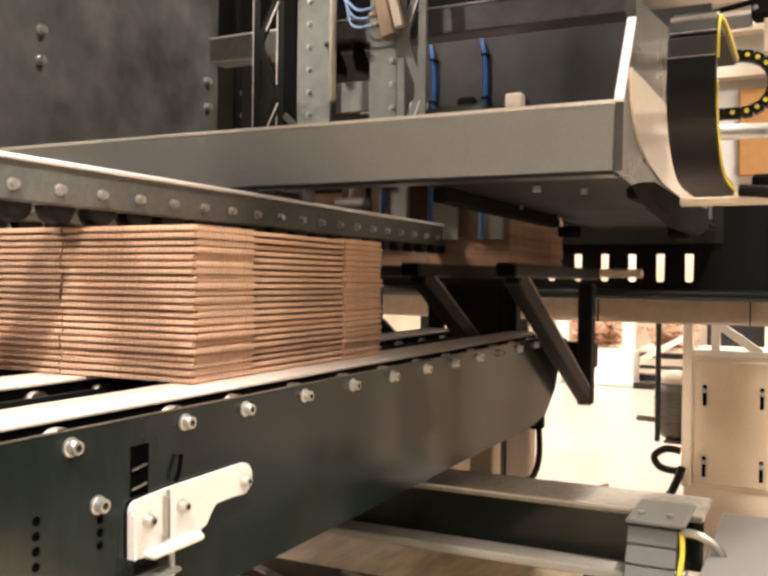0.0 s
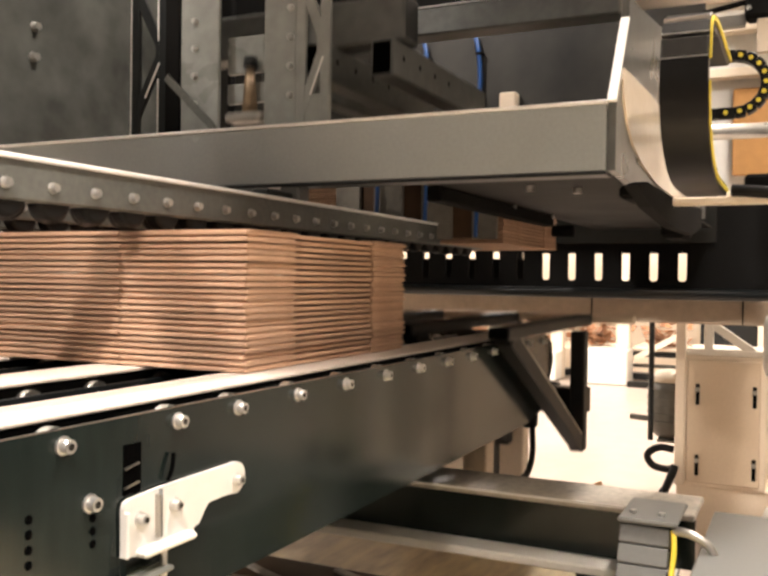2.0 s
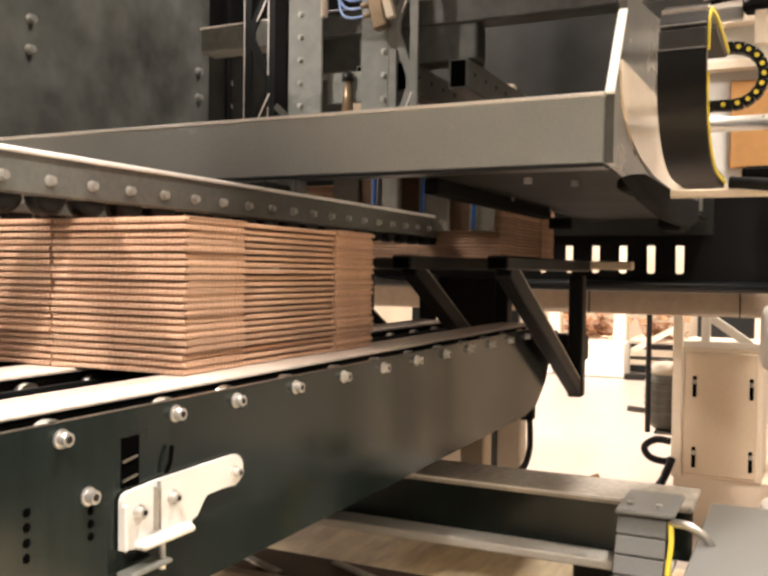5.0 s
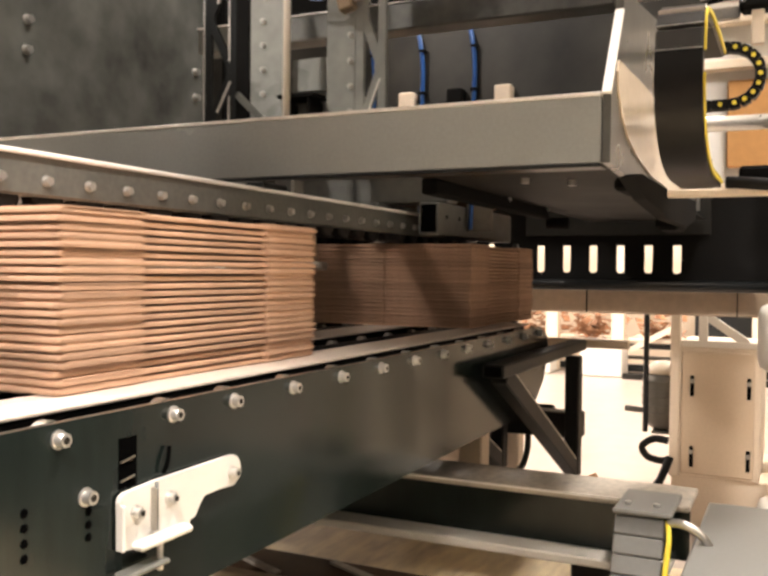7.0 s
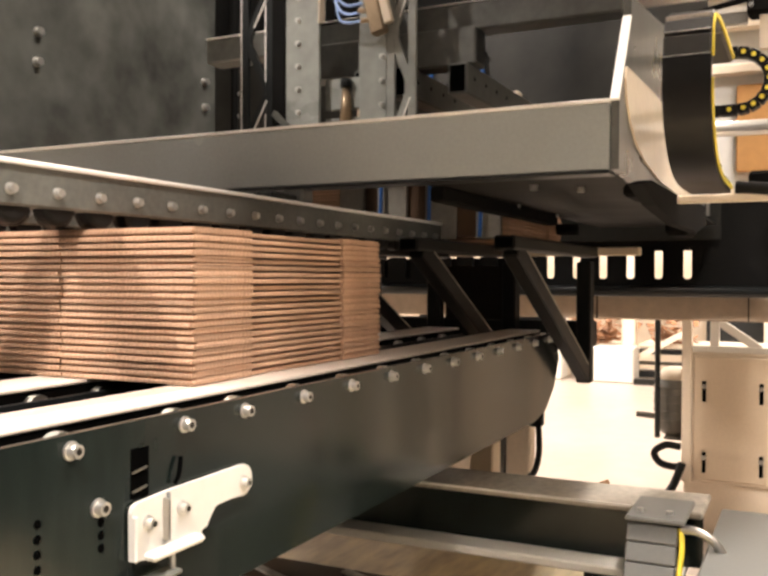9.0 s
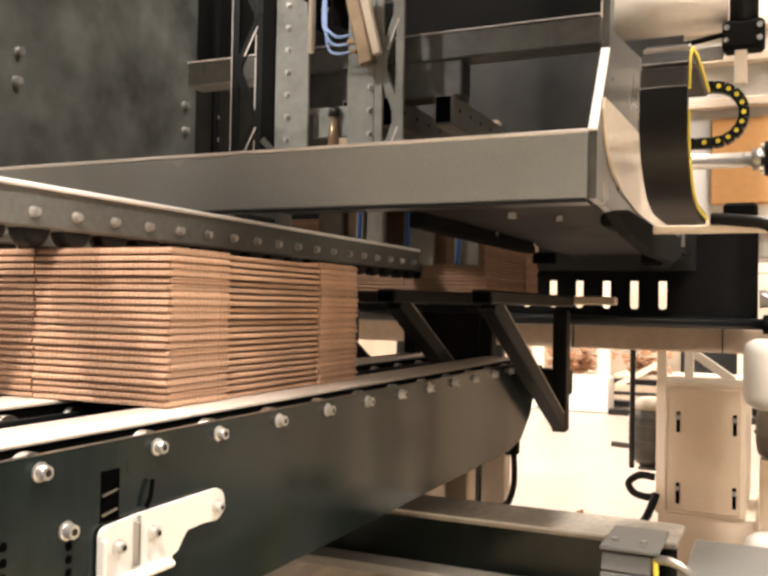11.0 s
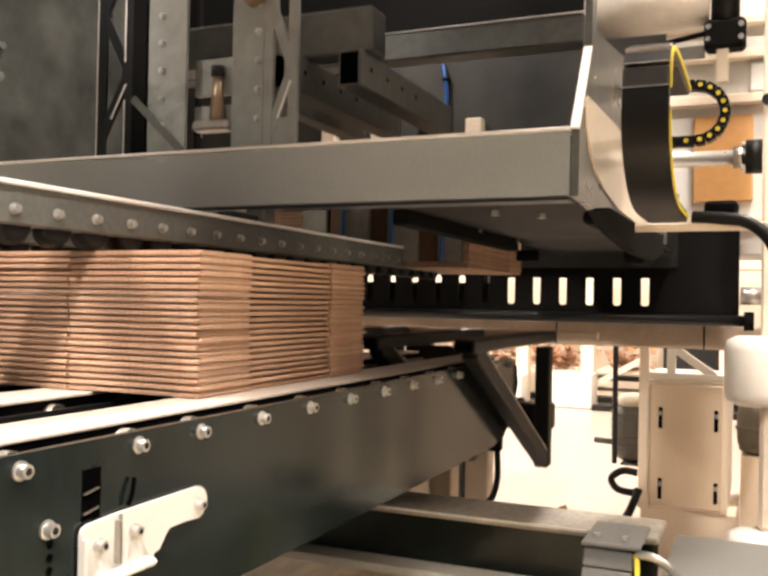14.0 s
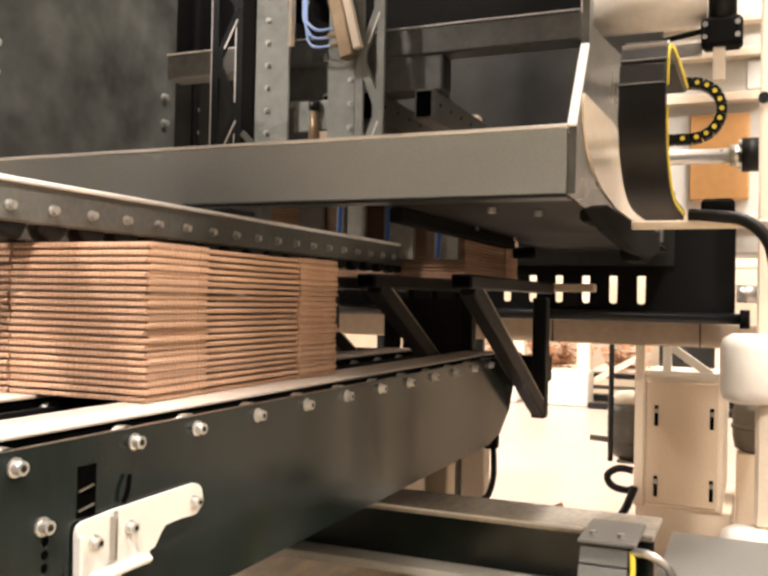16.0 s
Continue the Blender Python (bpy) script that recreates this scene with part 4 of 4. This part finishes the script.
part("motor_hose", pipe(B(), [(4.4, 0.54, 0.36), (4.35, 0.57, 0.27), (4.3, 0.6, 0.2), (4.28, 0.62, 0.02)], 0.02), RUBBER, motor, "black hanging hose")
pump = thing("pump_housing", "brown rounded pump housing beside the drive cabinet", "pump")
part("pedestal", box(B(), (4.8, -0.1, 0.0), (5.0, 0.09, 0.5), 0.006), CREAM, pump)
part("housing", lathe([(0.06, 0.5), (0.1, 0.52), (0.112, 0.58), (0.112, 0.7), (0.1, 0.77), (0.05, 0.8)], 4.9, 0.0), MOTOR, pump, "", True)
part("hoop", lathe([(0.111, 0.62), (0.12, 0.626), (0.12, 0.64), (0.111, 0.646)], 4.9, 0.0), MOTOR, pump, "", True)
scrap = whole("cardboard_scrap", prism(B(), [(0, 0), (0.12, -0.02), (0.2, 0.03), (0.14, 0.13), (0.03, 0.06)], "x", 0, 0.012), KRAFT_TOP, "torn brown cardboard scrap on the floor", "cardboard")
scrap.matrix_basis = pose(4.95, 0.98, 0.01, 35, 0, 15) @ Matrix.Scale(0.6, 4)
unit = thing("conveyor_stand", "beige stand panel with a black cable under the conveyor end", "stand")
part("stand_panel", box(B(), (2.55, 0.845, 0.0), (2.6, 1.15, 0.95), 0.004), BEIGE, unit)
part("stand_post", box(B(), (2.5, 0.737, 0.0), (2.56, 0.81, 0.98), 0.004), CREAM, unit)
part("stand_post", box(B(), (2.5, 0.815, 0.0), (2.545, 0.84, 0.95), 0.003), MID, unit)
part("stand_cable", pipe(B(), [(2.42, 0.7, 0.93), (2.42, 0.69, 0.86), (2.42, 0.685, 0.76), (2.43, 0.70, 0.7), (2.48, 0.73, 0.67)], 0.009), RUBBER, unit, "black cable")
part("cable_clamp", box(B(), (2.4, 0.675, 0.83), (2.44, 0.71, 0.87), 0.004), DARKER, unit)

# distant machine row and stock behind the bright floor
row = thing("far_machine", "cream painted machine frame far across the hall", "machine")
part("base_rail", box(B(), (11.2, -1.0, 0.02), (11.4, 8.0, 0.1), 0.01), DARK, row)
part("shelf_rail", box(B(), (11.3, -1.0, 0.3), (11.5, 1.95, 0.36), 0.01), DARK, row)
part("shelf_rail", box(B(), (11.35, -1.0, 0.16), (11.45, 1.95, 0.2), 0.01), MOTOR, row)
part("tray", box(B(), (11.1, 2.14, 0.36), (11.9, 4.2, 0.41), 0.01), CREAM, row)
part("tray", box(B(), (11.1, -1.0, 0.4), (11.9, 1.9, 0.44), 0.01), CREAM, row)
for y in (-0.6, 0.3, 1.92, 2.75, 3.6, 4.6, 5.6, 6.6):
    part("upright", box(B(), (11.0, y, 0.0), (11.16, y + 0.16, 1.7), 0.01), CREAM, row)
part("dark_tray", box(B(), (11.6, -0.9, 0.45), (11.9, 1.15, 0.9), 0.01), DARK, row, "dark tray behind the uprights")
part("kick_rail", box(B(), (10.5, -1.0, 0.0), (10.56, 1.85, 0.07), 0.01), FRAMEDARK, row)
part("diagonal", bar(B(), (11.05, 1.85, 0.3), (11.05, 1.3, 0.62), 0.06, 0.07), CREAM, row)
part("top_rail", box(B(), (11.0, -1.0, 1.7), (11.4, 8.0, 1.9), 0.01), CREAM, row)
part("back_panel", box(B(), (12.4, -1.0, 0.0), (12.5, 8.0, 3.2)), CREAM, row)
random.seed(5)
for y, w, d in ((2.13, 0.5, 0.42), (2.95, 0.4, 0.36), (3.7, 0.5, 0.38)):
    c = whole("white_bin", box(B(), (-0.25, -w / 2, 0), (0.25, w / 2, d), 0.015), WHITE, "white bin standing on the hall floor", "bin", "white bins")
    c.matrix_basis = pose(10.85, y, 0, 0, 0, random.uniform(-4, 4))
for y, n in ((2.45, 120), (3.1, 80), (1.55, 90), (3.8, 80)):
    bm = B()
    for i in range(n):
        p = Vector((random.gauss(0, 0.14), random.gauss(0, 0.15), abs(random.gauss(0.1, 0.13)) + 0.01))
        bar(bm, p - Vector((0.03, 0, 0)), p + Vector((random.uniform(0.01, 0.05), random.uniform(-0.09, 0.09), random.uniform(-0.03, 0.09))), random.uniform(0.03, 0.1), 0.006)
    heap = whole("scrap_heap", bm, SCRAP, "heap of loose brown cardboard offcuts in a tray", "cardboard heap", "scrap heaps", "stuff")
    heap.matrix_basis = pose(11.45, y, 0.42)

table = thing("infeed_table", "plain dark infeed table behind the stop panel", "table")
part("table_top", box(B(), (3.3, 0.6, 1.54), (5.3, 1.3, 1.56), 0.003), DARK, table)
for x in (3.4, 4.2):
    part("table_leg", box(B(), (x, 1.26, 0), (x + 0.04, 1.3, 1.54), 0.003), DARK, table)
    part("table_leg", box(B(), (x, 1.8, 0), (x + 0.04, 1.84, 1.54), 0.003), DARK, table)
part("table_beam", box(B(), (3.4, 1.3, 1.5), (4.24, 1.84, 1.54), 0.003), DARK, table)

# white board cabinets and orange panel behind the near end of the shafts
store = thing("wall_cabinet", "white control cabinet with an orange cover and shelf rails", "cabinet")
part("cabinet_body", box(B(), (3.6, -0.5, 1.45), (3.9, 0.42, 2.6), 0.01), LATCHWHITE, store)
part("cabinet_cover", box(B(), (3.575, -0.5, 2.08), (3.599, 0.05, 2.19), 0.004), LATCHWHITE, store)
part("orange_cover", box(B(), (3.57, 0.035, 1.66), (3.6, 0.25, 1.99), 0.005), ORANGE, store, "orange cover")
for z in (1.56, 2.03, 2.2, 2.33):
    part("shelf_rail", box(B(), (3.54, -0.5, z), (3.6, 0.42, z + 0.035), 0.004), CREAM, store)
part("cabinet_leg", box(B(), (3.7, -0.5, 0.0), (3.8, -0.4, 1.45), 0.004), CREAM, store)
part("cabinet_leg", box(B(), (3.7, -0.1, 0.0), (3.76, -0.05, 1.45), 0.004), CREAM, store)

# guard fence seen under the far frame
fence = thing("guard_fence", "cream guard fence with a wire mesh door beyond the conveyor", "fence")
for x, half in ((1.6, 0.05), (2.3, 0.05), (3.105, 0.1), (3.575, 0.015), (4.4, 0.05), (5.4, 0.05)):
    part("fence_post", box(B(), (x - half, 3.2, 0), (x + half, 3.3, 2.3), 0.005), WHITE, fence)
part("fence_rail", box(B(), (1.2, 3.21, 1.4), (5.6, 3.27, 1.46), 0.004), WHITE, fence)
part("fence_panel", box(B(), (1.6, 3.34, 0.2), (3.57, 3.36, 2.2), 0.004), BEIGE, fence)
part("fence_panel", box(B(), (3.58, 3.34, 0.2), (4.35, 3.36, 2.2), 0.004), BEIGE, fence)
for k in range(14):
    part("mesh_wire", cyl(B(), (3.62 + k * 0.05, 3.25, 0.6), (3.62 + k * 0.05, 3.25, 1.36), 0.005, 6), WHITE, fence)
for k in range(12):
    part("mesh_wire", cyl(B(), (3.58, 3.25, 0.65 + k * 0.06), (4.35, 3.25, 0.65 + k * 0.06), 0.005, 6), WHITE, fence)


def motions():
    slide = ((0.6, 0), (0.7, -0.01), (0.8, -0.04), (0.9, -0.085), (1.0, -0.16), (1.1, -0.245), (1.2, -0.36), (1.3, -0.46), (1.4, -0.56), (1.5, -0.65),
             (1.6, -0.73), (1.7, -0.81), (1.8, -0.9), (1.9, -0.98), (2.0, -1.055), (2.1, -1.09), (2.2, -1.13), (2.3, -1.152), (2.5, -1.172))
    drop = ((0.0, 1.285), (0.1, 1.25), (0.2, 1.212), (0.3, 1.165), (0.4, 1.122), (0.5, 1.09), (0.6, 1.074), (0.7, 1.07))
    later_drop = ((0.0, 1.258), (0.1, 1.245), (0.2, 1.207), (0.3, 1.163), (0.4, 1.122), (0.5, 1.09), (0.6, 1.074), (0.7, 1.07))
    rise = ((1.75, 1.07), (1.85, 1.087), (1.96, 1.14), (2.1, 1.21), (2.22, 1.275), (2.34, 1.32), (2.45, 1.335), (2.55, 1.339), (3.0, 1.337), (3.5, 1.325), (4.0, 1.303), (5.0, 1.283), (5.5, 1.27), (5.85, 1.26))
    cycles = (0, 5.97, 11.92)
    end = 16.0

    def lasting(rows):
        """The rows up to the end, with the last one held there."""
        rows = [r for r in rows if r[0] < end]
        return rows + [(end, rows[-1][1])]
    rows = []
    for c in cycles:
        late = 0.035 if c > 10 else 0.0
        rows += [(c + t, pose(0, 0, z)) for t, z in (later_drop if c else drop)] + [(c + t + late, pose(0, 0, z)) for t, z in rise]
    walk(fork, lasting(rows))
    push = ((0.0, 0), (0.65, 0), (0.8, -0.02), (0.9, -0.06), (1.0, -0.135), (1.08, -0.195), (1.2, -0.29), (1.3, -0.36), (1.4, -0.405), (1.5, -0.424), (1.7, -0.428), (2.1, -0.424), (2.3, -0.395),
            (2.4, -0.355), (2.5, -0.303), (2.7, -0.2), (2.9, -0.09), (3.0, -0.05), (3.08, -0.015), (3.2, 0), (5.5, 0))
    walk(carriage, lasting([(c + t, pose(x, 0, 0)) for c in cycles for t, x in push]))
    lift = ((0.0, 0.25), (0.1, 0.15), (0.2, 0.07), (0.3, 0.02), (0.4, 0), (1.5, 0), (1.6, 0.03), (1.7, 0.12), (1.8, 0.22), (1.9, 0.34), (2.0, 0.44), (2.1, 0.49), (2.2, 0.5), (5.2, 0.5), (5.33, 0.42), (5.45, 0.3), (5.53, 0.26), (5.86, 0.25))
    walk(comb, lasting([(c + t, pose(0, 0, z * 0.7)) for c in cycles for t, z in lift]))

    y = 0.639
    for n, st in enumerate(stacks):
        # stack 0 is parked at the start, stack 1 lies on the fork; the others come in turn from the infeed table
        if n == 0:
            rows = [(0.0, (0.808, 1.125))]
        elif n == 1:
            rows = [(t, (1.98, max(1.125, z + 0.001))) for t, z in drop if t < 0.55]
        else:
            wait = 3.45 + 0.6 * (n - 2)
            rows = [(0.0, (wait, 1.56))]
            for k in range(n - 2):
                rows += [(cycles[k] + 0.45, (wait - 0.6 * k, 1.56)), (cycles[k] + 0.8, (wait - 0.6 * (k + 1), 1.56))]
            h = cycles[n - 2]
            rows += [(h + 0.45, (3.45, 1.56)), (h + 0.6, (2.7, 1.55)), (h + 0.72, (1.98, 1.49)), (h + 1.2, (1.98, 1.42)), (h + 1.6, (1.98, 1.345)), (h + 2.25, (1.98, 1.335)), (h + 2.35, (1.98, 1.339))]
            rows += [(h + t, (1.98, z + 0.001)) for t, z in rise if t > 2.4]
            if n - 1 < 3:
                rows += [(cycles[n - 1] + t, (1.98, max(1.125, z + 0.001))) for t, z in later_drop if t < 0.55]
        for k in range(max(0, n - 1), 3):
            start = 0.808 - 1.172 * k if n == 0 else 1.98 - 1.172 * (k - (n - 1))
            rows += [(cycles[k] + t + (0.03 if k == 2 and 1.1 < t < 1.85 else 0), (start + d, 1.125)) for t, d in slide]
        walk(st, [(t, pose(p[0], y, p[1])) for t, p in lasting(rows)])


motions()
